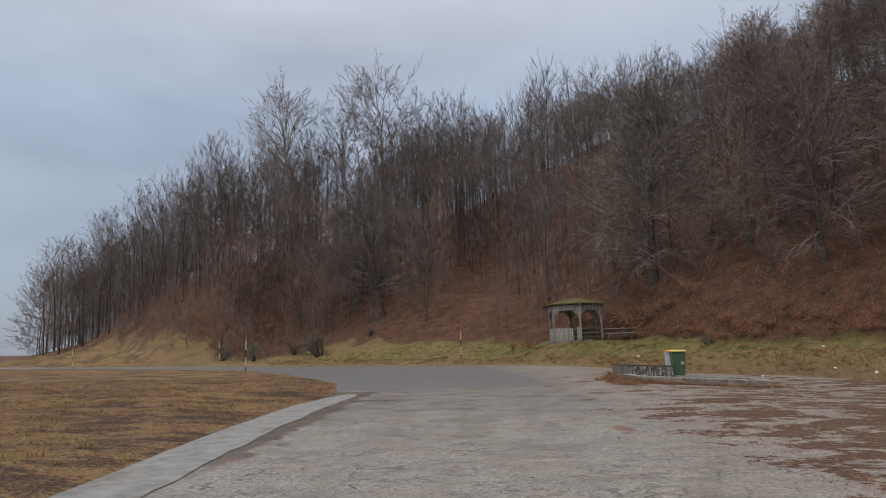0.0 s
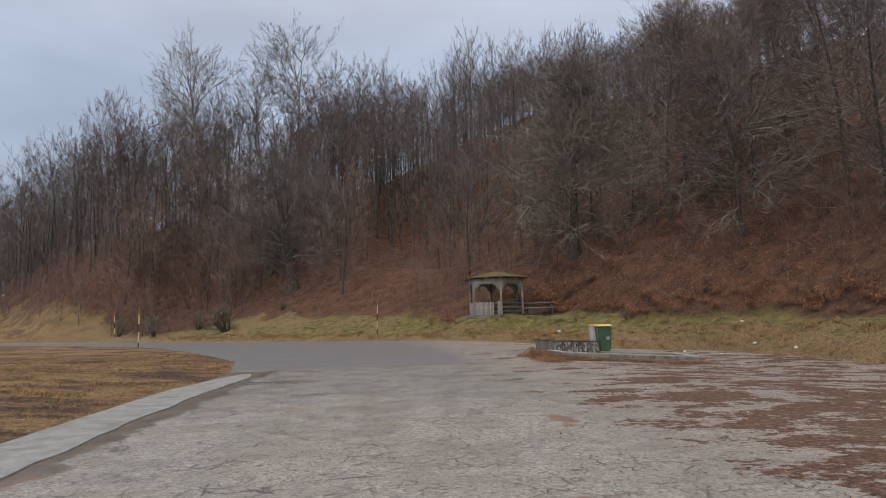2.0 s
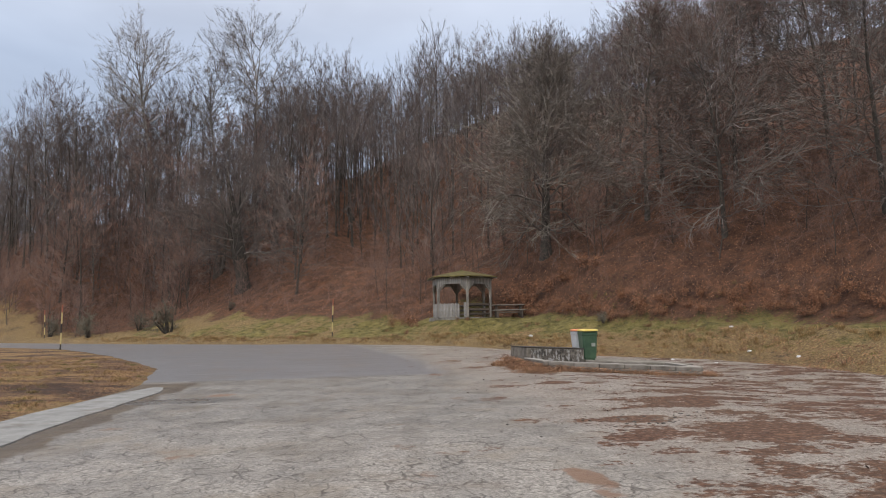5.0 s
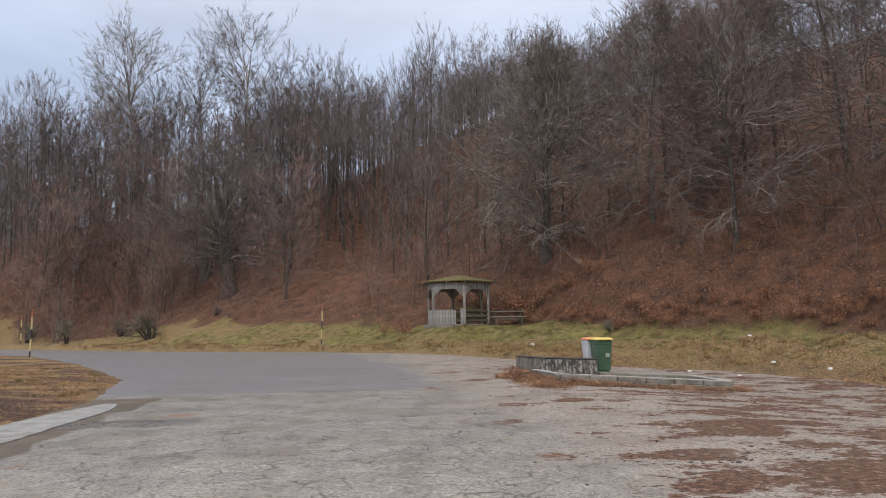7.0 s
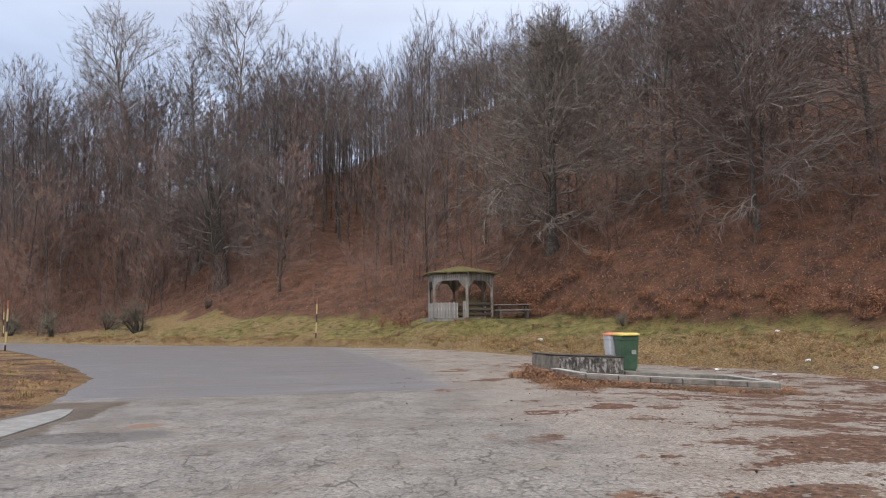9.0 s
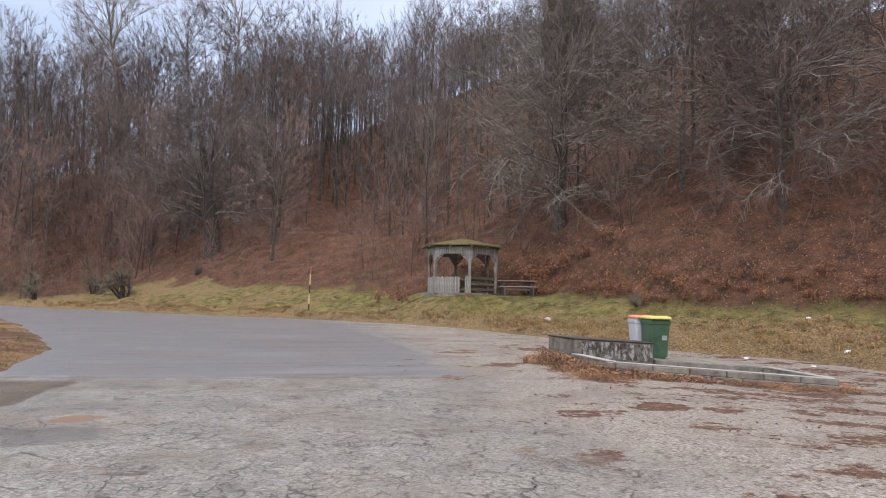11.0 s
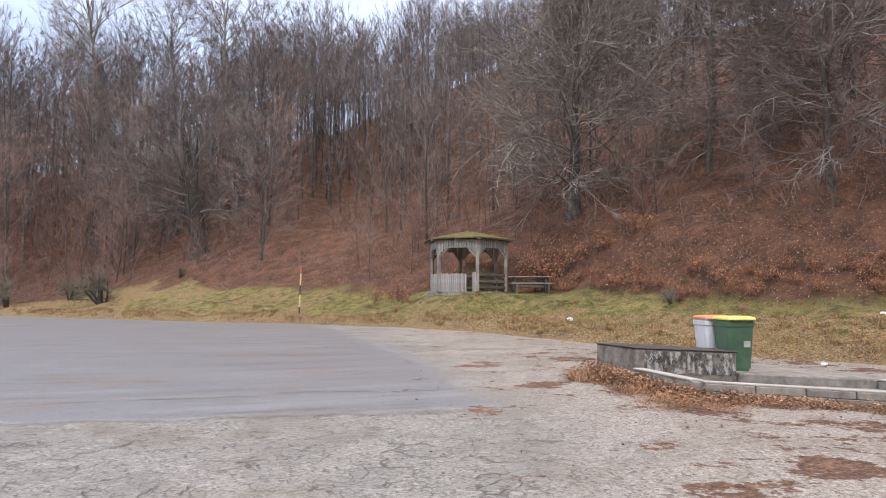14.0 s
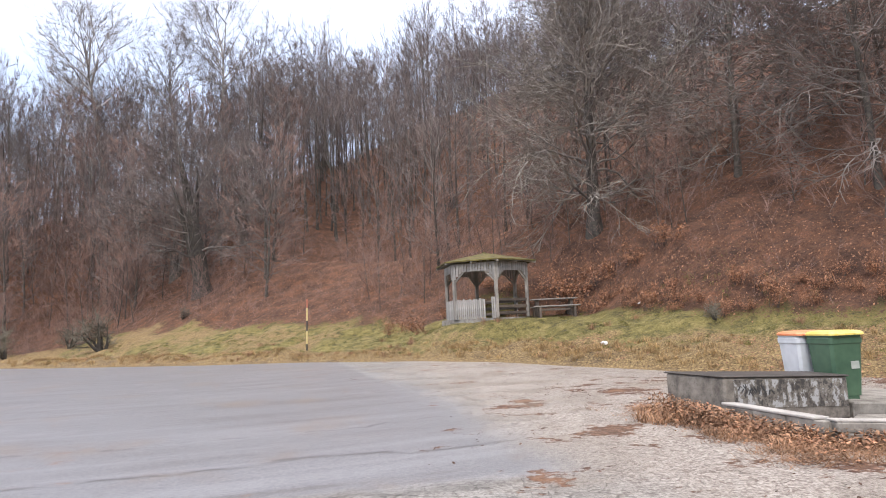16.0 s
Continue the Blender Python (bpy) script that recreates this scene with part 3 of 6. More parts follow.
def value_noise(px, py, scale, seed):
    """Smooth noise in -1..1."""
    rng = np.random.RandomState(seed)
    table = rng.rand(256, 256) * 2 - 1
    fx, fy = px * scale, py * scale
    ix, iy = np.floor(fx).astype(int), np.floor(fy).astype(int)
    tx, ty = fx - ix, fy - iy
    tx, ty = tx * tx * (3 - 2 * tx), ty * ty * (3 - 2 * ty)
    a = table[ix % 256, iy % 256]
    b = table[(ix + 1) % 256, iy % 256]
    c = table[ix % 256, (iy + 1) % 256]
    d = table[(ix + 1) % 256, (iy + 1) % 256]
    return (a * (1 - tx) + b * tx) * (1 - ty) + (c * (1 - tx) + d * tx) * ty


def road_level(x, y):
    """The road climbs a little towards the hill, and the lay-by falls away to the right."""
    x, y = np.asarray(x, float), np.asarray(y, float)
    return 0.26 * smooth01(y, 20, 48) - 0.05 * np.clip(x - 7, 0, 4.5) * smooth01(y, 8, 18) * (1 - smooth01(y, 30, 42))


def terrain(px, py):
    """Height, forest litter (0..1) and straw (0..1) of the ground."""
    px, py = np.asarray(px, float), np.asarray(py, float)
    s = signed(EDGE, px, py)
    n = -signed(NEAR, px, py)
    base = road_level(px, py)
    run = -0.72 * px + 0.69 * (py - 46)
    right = smooth01(px, 2.0 + 5.0 * smooth01(s, 6, 9), 9.0 + 19.0 * smooth01(s, 7, 30))
    z_left = np.interp(s, [0, 0.5, 1.5, 4.5, 7, 10, 15, 28, 36, 46, 56, 90, 200], [0, 0.14, 0.26, 0.32, 0.95, 2.1, 4.6, 13.5, 21.5, 31, 34.5, 30, 0])
    gully = np.exp(-((px - 6.5) / 11.0) ** 2) * smooth01(s, 13, 28) * (1 - 0.7 * smooth01(s, 36, 56))
    z_right = np.interp(s, [0, 0.6, 1.2, 3.5, 5.2, 6.6, 7.6, 9, 10.5, 16, 40, 75, 140, 300], [0, 0.18, 0.30, 0.74, 1.18, 1.42, 1.85, 3.2, 4.7, 8.2, 22, 40.5, 55, 20])
    z_steep = np.interp(s, [0, 0.8, 2.5, 4.2, 5.0, 6.0, 7.5, 9, 15, 39, 75, 140, 300], [0, 0.24, 0.75, 1.12, 1.32, 1.95, 3.3, 4.6, 8.2, 22, 40, 53, 20])
    beyond = smooth01(px, 11.5, 16.5)
    z_right = z_right * (1 - beyond) + z_steep * beyond
    hill = (z_left * (1 - right) + z_right * right) * (1 - 0.46 * gully)
    end = smooth01(run, 38, 60)
    z_end = np.interp(s, [0, 1, 4, 9, 16, 32, 60, 200], [0, 0.3, 4.2, 9.0, 14.5, 19.5, 16, 0])
    hill = hill * (1 - end) + z_end * end
    hill = hill * np.interp(run, [84, 105, 126, 146, 172], [1, 0.75, 0.48, 0.22, 0.0])
    rough = value_noise(px, py, 0.13, 3) * 0.5 + value_noise(px, py, 0.45, 4) * 0.22 + value_noise(px, py, 1.3, 5) * 0.07
    hill = hill + rough * smooth01(s, 4.0, 14.0) + (value_noise(px, py, 0.55, 8) * 0.14 + value_noise(px, py, 0.95, 12) * 0.13) * smooth01(s, 0.2, 1.5) + 0.10 * value_noise(px, py, 1.15, 17) * smooth01(s, 0.3, 1.0) * (1 - smooth01(s, 7, 9)) + 0.16 * np.clip(value_noise(px, py, 0.7, 15) + 0.2, 0, 1) * smooth01(s, 0.1, 0.9) * (1 - smooth01(s, 1.6, 3.5))
    shelf = np.exp(-(((px - 9.2) / 3.9) ** 2 + ((py - 45.4) / 2.7) ** 2) ** 2)
    hill = np.where(s > 1.2, hill * (1 - shelf) + 1.47 * shelf, hill)
    isle = np.interp(n, [0, 0.4, 2, 6, 40], [0.01, 0.06, 0.14, 0.22, 0.2]) + (value_noise(px, py, 0.35, 6) * 0.09 + value_noise(px, py, 1.4, 7) * 0.05) * smooth01(n, 0.3, 2.5)
    isle = isle * (1 - 0.8 * smooth01(py, 24, 38))
    bed = -0.09 * np.clip(np.minimum(-s, -n) / 0.5, 0, 1)
    z = base + np.where(s > 0, hill + 0.012, np.where(n > 0, isle, bed))
    far = smooth01(np.hypot(px, py - 30), 260, 900)
    z = z * (1 - far) + far * (6 + 8 * value_noise(px, py, 0.004, 9))
    start = 9.6 - 2.0 * smooth01(px, -2, 6) - 2.4 * smooth01(px, 10, 15) - 4.4 * smooth01(-px, 14, 23) - 1.5 * end + (value_noise(px, py, 0.25, 10) * 1.3 + value_noise(px, py, 0.7, 18) * 0.7) * (1 - 0.6 * smooth01(px, 9, 13))
    litter = smooth01(s, start - 1.8, start + 1.8) * (1 - 0.5 * end * (1 - smooth01(s, 2.5, 5)))
    straw_bank = np.clip(1.0 - s * 0.15, 0.30, 0.95) + 0.22 * value_noise(px, py, 0.4, 16) - 0.28 * smooth01(px, 1, 5) * smooth01(s, 0.6, 1.6) + 0.3 * smooth01(-px, 6, 13) + 0.30 * smooth01(px, 9, 13) * (1 - smooth01(s, 3.2, 4.6)) + 0.3 * value_noise(px, py, 0.9, 19)
    straw = np.where(s > 0, straw_bank, np.where(n > 0, 0.66 + 0.34 * smooth01(py, 8, 26), 0.95))
    straw = np.maximum(straw, 0.75 * end)
    verge = np.where((n > 0) & (s <= 0), 1.0, 0.55 * end * (s < 12))
    return z, litter, straw, verge


def height(x, y):
    return float(terrain(np.array([x]), np.array([y]))[0][0])


def axis_steps(lo, hi, fine, reach, grow=1.18):
    vals = list(np.arange(lo, hi + 1e-6, fine))
    d, a, b = fine, lo, hi
    while a > -reach or b < reach:
        d *= grow
        a -= d
        b += d
        vals.insert(0, a)
        vals.append(b)
    return np.array(vals)


GRID_X, GRID_Y = axis_steps(-28, 27, 0.36, 2600, 1.22), axis_steps(3, 68, 0.36, 2600, 1.22)
GRID_Z = terrain(*[g.ravel() for g in np.meshgrid(GRID_X, GRID_Y)])[0].reshape(len(GRID_Y), len(GRID_X))


def surface(px, py):
    """Height and slope of the ground mesh, or of the road where that lies higher."""
    i = np.clip(np.searchsorted(GRID_X, px) - 1, 0, len(GRID_X) - 2)
    j = np.clip(np.searchsorted(GRID_Y, py) - 1, 0, len(GRID_Y) - 2)
    w, h = GRID_X[i + 1] - GRID_X[i], GRID_Y[j + 1] - GRID_Y[j]
    u, v = (px - GRID_X[i]) / w, (py - GRID_Y[j]) / h
    a, b, c, d = GRID_Z[j, i], GRID_Z[j, i + 1], GRID_Z[j + 1, i], GRID_Z[j + 1, i + 1]
    z = (a * (1 - u) + b * u) * (1 - v) + (c * (1 - u) + d * u) * v
    dx, dy = ((b - a) * (1 - v) + (d - c) * v) / w, ((c - a) * (1 - u) + (d - b) * u) / h
    road = road_level(px, py)
    on_road = road > z
    return np.maximum(z, road), np.where(on_road, 0, dx), np.where(on_road, 0, dy)


def build_ground():
    xs, ys = GRID_X, GRID_Y
    gx, gy = np.meshgrid(xs, ys)
    z, litter, straw, verge = terrain(gx.ravel(), gy.ravel())
    w = len(xs)
    verts = np.column_stack([gx.ravel(), gy.ravel(), z])
    i = np.arange(len(ys) - 1)[:, None] * w + np.arange(w - 1)[None, :]
    i = i.ravel()
    faces = np.column_stack([i, i + 1, i + 1 + w, i + w])
    ob = mesh_part("ground", verts.tolist(), faces.tolist(), M_GROUND, smooth=True)
    for key, vals in (("litter", litter), ("straw", straw), ("verge", verge)):
        at = ob.data.attributes.new(key, "FLOAT", "POINT")
        at.data.foreach_set("value", vals.astype(np.float32))
    return tagged(ob, "grassy bank and hillside covered in brown leaf litter", "ground", kind="structure")


build_ground()


def build_road():
    """A flat asphalt sheet that fills the space between the two verges, with ragged edges."""
    bm = bmesh.new()
    rng = random.Random(5)

    def ragged(poly, amp):
        pts = []
        for a, b in zip(poly[:-1], poly[1:]):
            d = np.hypot(*(b - a))
            k = max(1, int(d / (0.5 if d < 20 else 3)))
            for j in range(k):
                p = a + (b - a) * j / k
                pts.append((p[0] + rng.uniform(-amp, amp), p[1] + rng.uniform(-amp, amp), 0.0))
        return pts

    ring = ragged(EDGE, 0.10) + [(22, -60, 0.0), (-4, -60, 0.0)] + ragged(NEAR, 0.07)[::-1]
    vs = [bm.verts.new(p) for p in ring]
    bm.faces.new(vs)
    bmesh.ops.triangulate(bm, faces=bm.faces[:])
    for x in (7.0, 11.5):
        bmesh.ops.bisect_plane(bm, geom=bm.verts[:] + bm.edges[:] + bm.faces[:], plane_co=(x, 0, 0), plane_no=(1, 0, 0))
    for y in np.arange(7.5, 49, 1.25):
        bmesh.ops.bisect_plane(bm, geom=bm.verts[:] + bm.edges[:] + bm.faces[:], plane_co=(0, y, 0), plane_no=(0, 1, 0))
    for v in bm.verts:
        v.co.z = float(road_level(v.co.x, v.co.y))
    bmesh.ops.recalc_face_normals(bm, faces=bm.faces[:])
    if sum(f.normal.z for f in bm.faces) < 0:
        bmesh.ops.reverse_faces(bm, faces=bm.faces[:])
    return tagged(part("road", bm, M_ASPHALT), "cracked pale grey asphalt with a wet lay-by", "road", kind="structure")


build_road()


def strip(points, widths, z0, z1, name, mat, jitter, seed):
    """A low slab that follows a line; its sides drop to z0."""
    rng = random.Random(seed)
    verts, faces = [], []
    for (x, y), w in zip(points, widths):
        a, b = x - w / 2 + rng.uniform(-jitter, jitter), x + w / 2 + rng.uniform(-jitter, jitter)
        verts += [(a, y, z0), (a + 0.015, y, z1), (b - 0.015, y, z1 - 0.01), (b, y, z0)]
    for i in range(len(points) - 1):
        o = 4 * i
        for j in range(3):
            faces.append((o + j, o + j + 1, o + j + 5, o + j + 4))
    faces += [(3, 2, 1, 0), tuple(len(verts) - 4 + k for k in range(4))]
    return mesh_part(name, verts, faces, mat)


def build_gutter():
    ys = np.arange(-8, 22.0, 0.55)
    cx = np.interp(ys, [-8, 6.8, 9, 12.7, 17, 21.5], [-3.5, -3.48, -3.62, -3.78, -3.8, -3.45])
    wd = np.interp(ys, [-8, 17, 20.5, 21.9], [1.0, 1.05, 0.85, 0.15])
    ob = strip(list(zip(cx, ys)), list(wd), -0.05, 0.03, "gutter_strip", M_GUTTER, 0.035, 3)
    return tagged(ob, "wet pale concrete gutter strip along the verge", "gutter", kind="structure")


build_gutter()


# ---- trees ----
class Wood:
    """Collects tapered tubes into one vertex and face list."""

    def __init__(self):
        self.v, self.f = [], []

    def tube(self, pts, radii, sides):
        o = len(self.v)
        last = len(pts) - 1
        d = (pts[1] - pts[0]).normalized()
        ref = Vector((1, 0, 0)) if abs(d.x) < 0.8 else Vector((0, 1, 0))
        for i, p in enumerate(pts):
            d = (pts[min(i + 1, last)] - pts[max(i - 1, 0)]).normalized()
            u = d.cross(ref).normalized()
            w = d.cross(u)
            if i == last:
                self.v.append(tuple(p))
                break
            for k in range(sides):
                a = 2 * math.pi * k / sides
                self.v.append(tuple(p + (u * math.cos(a) + w * math.sin(a)) * radii[i]))
        for i in range(last - 1):
            b = o + i * sides
            for k in range(sides):
                n = (k + 1) % sides
                self.f.append((b + k, b + n, b + sides + n, b + sides + k))
        b, tip = o + (last - 1) * sides, o + last * sides
        for k in range(sides):
            self.f.append((b + k, b + (k + 1) % sides, tip))


    def twig(self, p, q, r, rng):
        """The last thin shoot of a branch: one slim blade."""
        d = q - p
        u = d.cross(Vector((rng.uniform(-1, 1), rng.uniform(-1, 1), rng.uniform(-1, 1))))
        if u.length < 1e-6:
            return
        u = u.normalized() * r
        o = len(self.v)
        self.v += [tuple(p - u), tuple(p + u), tuple(q)]
        self.f.append((o, o + 1, o + 2))

    def shoot(self, pts, r, rng):
        """A thin curved shoot in two pieces."""
        p, m, q = pts
        u = (q - p).cross(Vector((rng.uniform(-1, 1), rng.uniform(-1, 1), rng.uniform(-1, 1))))
        if u.length < 1e-6:
            return
        u = u.normalized() * r
        o = len(self.v)
        self.v += [tuple(p - u), tuple(p + u), tuple(m + u * 0.7), tuple(m - u * 0.7), tuple(q)]
        self.f += [(o, o + 1, o + 2, o + 3), (o + 3, o + 2, o + 4)]


def bent(rng, start, direction, length, steps, wander, lift):
    pts = [Vector(start)]
    d = Vector(direction).normalized()
    for _ in range(steps):
        d = (d + Vector((rng.uniform(-1, 1), rng.uniform(-1, 1), rng.uniform(-1, 1))) * wander + Vector((0, 0, lift))).normalized()
        pts.append(pts[-1] + d * (length / steps))
    return pts


def along(pts, k):
    x = k * (len(pts) - 1)
    i = min(int(x), len(pts) - 2)
    p = pts[i].lerp(pts[i + 1], x - i)
    return p, (pts[i + 1] - pts[i]).normalized()


def sideways(rng, d, angle, flat=0.0):
    """A way that leaves d at about this angle (radians)."""
    r = Vector((rng.uniform(-1, 1), rng.uniform(-1, 1), rng.uniform(-1, 1) * (1 - flat)))
    u = (r - d * r.dot(d))
    if u.length < 1e-4:
        u = Vector((1, 0, 0))
    u.normalize()
    return (d * math.cos(angle) + u * math.sin(angle)).normalized()


def to_edge(p, d, mid, wide, half):
    """How far it is from p along d to the rounded outline of a crown."""
    a = (d.x * d.x + d.y * d.y) / wide ** 2 + d.z * d.z / half ** 2
    b = (p.x * d.x + p.y * d.y) / wide ** 2 + (p.z - mid) * d.z / half ** 2
    c = (p.x * p.x + p.y * p.y) / wide ** 2 + (p.z - mid) ** 2 / half ** 2 - 1
    disc = b * b - a * c
    return max(0.6, (-b + math.sqrt(disc)) / a) if disc > 0 else 0.6


def fork_meshes(seed, tall, girth, clear, limbs, wide, low_angle=0.9, high_angle=0.3, lift=0.10, forks=2, kids=3, twigs=12, twig_len=0.8, twig_r=0.010, leader=0.72, limb_r=0.42, wander=0.15, taper=0.66, stems=1, skirt=None, bow=0.0, apart=None):
    """Wood of a leafless tree whose limbs rise and fork again and again into a dense fan of twigs."""
    rng = random.Random(seed)
    trunk, boughs, crown = Wood(), Wood(), Wood()
    low = clear if skirt is None else skirt
    mid, half = tall * (1 + low) / 2, tall * (1 - low) / 2 * 1.04

    def grow(p, d, length, r, level, lift):
        if level == 0:
            b = bent(rng, p, d, length, 2, wander * 1.2, lift)
            (crown if apart is None else boughs).shoot(b, max(r, 0.011), rng)
            for _ in range(twigs):
                q, e = along(b, rng.uniform(0.05, 1.0))
                way = (sideways(rng, e, rng.uniform(0.25, 0.95)) + Vector((0, 0, lift * 1.5))).normalized()
                crown.twig(q, q + way * twig_len * rng.uniform(0.4, 1.2), twig_r, rng)
            return
        steps = 3 if level < forks or apart is None else 6
        b = bent(rng, p, d, length, steps, wander, lift * 3 / steps)
        wood = boughs
        if apart is not None and level == forks:
            wood = Wood()
            apart.append(wood)
        wood.tube(b, [r * (1 - 0.6 * i / steps) for i in range(steps + 1)], 5 if steps == 6 else 4 if r > 0.04 else 3)
        for k in range(kids):
            at = 1.0 if k == 0 else rng.uniform(0.25, 0.95)
            q, e = along(b, at * 0.999)
            w = sideways(rng, e, rng.uniform(0.1, 0.35) if k == 0 else rng.uniform(0.35, 0.85))
            grow(q, w, length * taper * rng.uniform(0.7, 1.2), max(r * (0.58 if k == 0 else 0.48), 0.0 if apart is None else 0.006 + 0.007 * level), level - 1, lift)

    reach = sum(taper ** i for i in range(forks + 1)) * 0.93
    for st in range(stems):
        lean = Vector((0, 0, 1)) if st == 0 else sideways(rng, Vector((0, 0, 1)), rng.uniform(0.25, 0.5), 1.0)
        g, share_ = (girth, 1.0) if st == 0 else (girth * 0.6, rng.uniform(0.7, 0.9))
        axis = bent(rng, (0, 0, -0.6), lean, tall * leader * share_ + 0.6, 8, 0.06 if stems == 1 else 0.12, 0.04)
        radii = [g * (1 - 0.8 * i / 8) for i in range(9)]
        radii[0] *= 1.5
        trunk.tube(axis, radii, 6 if apart is None else 9)
        for li in range(limbs // stems):
            k = (li + rng.random()) / (limbs // stems)
            p, d = along(axis, min(0.999, (clear + (leader - clear) * k ** 0.9 + 0.02) / leader))
            ld = sideways(rng, d, (low_angle + (high_angle - low_angle) * k) * rng.uniform(0.65, 1.25))
            aim = (ld + Vector((0, 0, lift * 2))).normalized()
            ll = to_edge(p, aim, mid, wide, half) * rng.uniform(0.75, 1.08)
            grow(p, ld, ll / reach, g * limb_r * (1 - 0.55 * k) * rng.uniform(0.6, 1.1) + 0.008, forks, lift - bow * (1 - k))
    return trunk, boughs, crown


def make_tree(name, spec, bark, twig, label, category="tree", group="", pale=None):
    trunk, boughs, crown = fork_meshes(**spec)
    root = thing(name, Matrix(), label, category, group)
    mesh_part("trunk", trunk.v, trunk.f, bark, root, smooth=True)
    tagged(mesh_part("branchwork", boughs.v, boughs.f, pale or twig, root), kind="stuff")
    tagged(mesh_part("crown", crown.v, crown.f, twig, root), kind="stuff")
    return root


def stand(ob, x, y, turn=0.0, size=1.0, tilt=(0.0, 0.0), sink=0.0, tall=1.0):
    ob.matrix_basis = Matrix.LocRotScale((x, y, height(x, y) - sink), Euler((tilt[0], tilt[1], turn)), (size, size, size * tall))
    return ob


def make_hero(name, spec, bark, pale, twig, label):
    limbs = []
    trunk, boughs, crown = fork_meshes(**spec, apart=limbs)
    root = thing(name, Matrix(), label, "tree")
    mesh_part("trunk", trunk.v, trunk.f, bark, root, smooth=True)
    for b in limbs:
        mesh_part("bough", b.v, b.f, M_BRANCH, root, smooth=True)
    tagged(mesh_part("branchwork", boughs.v, boughs.f, pale, root), kind="stuff")
    tagged(mesh_part("crown", crown.v, crown.f, twig, root), kind="stuff")
    return root


WOOD_LABEL = "leafless beech with grey bark on the leaf-covered slope"
far_specs = [dict(seed=11 + i, tall=h, girth=g, clear=c, limbs=15, wide=w, forks=2, kids=3, twigs=19, twig_len=0.62, twig_r=0.010, low_angle=la, skirt=c - 0.12, high_angle=0.3)
             for i, (h, g, c, w, la) in enumerate([(19, 0.13, 0.20, 4.4, 0.85), (20, 0.14, 0.28, 4.9, 0.8), (16, 0.11, 0.05, 4.7, 1.1), (19, 0.12, 0.22, 4.2, 0.8), (17, 0.12, 0.06, 5.1, 1.1)])]
near_specs = [dict(seed=31 + i, tall=h, girth=g, clear=c, limbs=22, wide=w, forks=2, kids=3, skirt=-0.2, twigs=16, twig_len=0.52, twig_r=0.011, low_angle=1.35, high_angle=0.35, lift=0.05, limb_r=0.3, wander=0.2)
              for i, (h, g, c, w) in enumerate([(13, 0.11, 0.03, 4.2), (15, 0.13, 0.04, 4.8), (10.5, 0.10, 0.03, 3.8), (14, 0.12, 0.05, 4.2)])]
FAR_BEECH = [make_tree("beech_tree", sp, M_BARK, M_TWIG, WOOD_LABEL, group="beech wood", pale=M_BRANCH) for sp in far_specs]
NEAR_BEECH = [make_tree("beech_tree", sp, M_BARK, M_TWIG_RED if i % 2 else M_TWIG, "slim leafless beech with low branches at the wood's edge", group="beech wood", pale=M_BRANCH) for i, sp in enumerate(near_specs)]
POLE_BEECH = [make_tree("beech_tree", dict(seed=61 + i, tall=h, girth=0.11, clear=0.42, limbs=8, wide=2.6, forks=1, kids=4, twigs=16, twig_len=0.9, twig_r=0.013, low_angle=0.6, high_angle=0.3),
                        M_BARK, M_TWIG, "slim pole-like beech in the crowded hollow", group="beech wood", pale=M_BRANCH) for i, h in enumerate((16, 19))]
SAPLING = [make_tree("sapling", dict(seed=51 + i, tall=h, girth=0.035, clear=0.04, limbs=14, wide=h * 0.32, forks=1, kids=4, twigs=8, twig_len=0.42, twig_r=0.008, low_angle=1.1, high_angle=0.3, limb_r=0.35, wander=0.22),
                     M_BARK, M_TWIG_RED, "thin reddish-brown leafless sapling under the beeches", "sapling", "undergrowth") for i, h in enumerate((3.2, 4.8, 6.2))]


def in_view(x, y):
    return abs(x - 1) < 0.80 * (y + 6) + 4


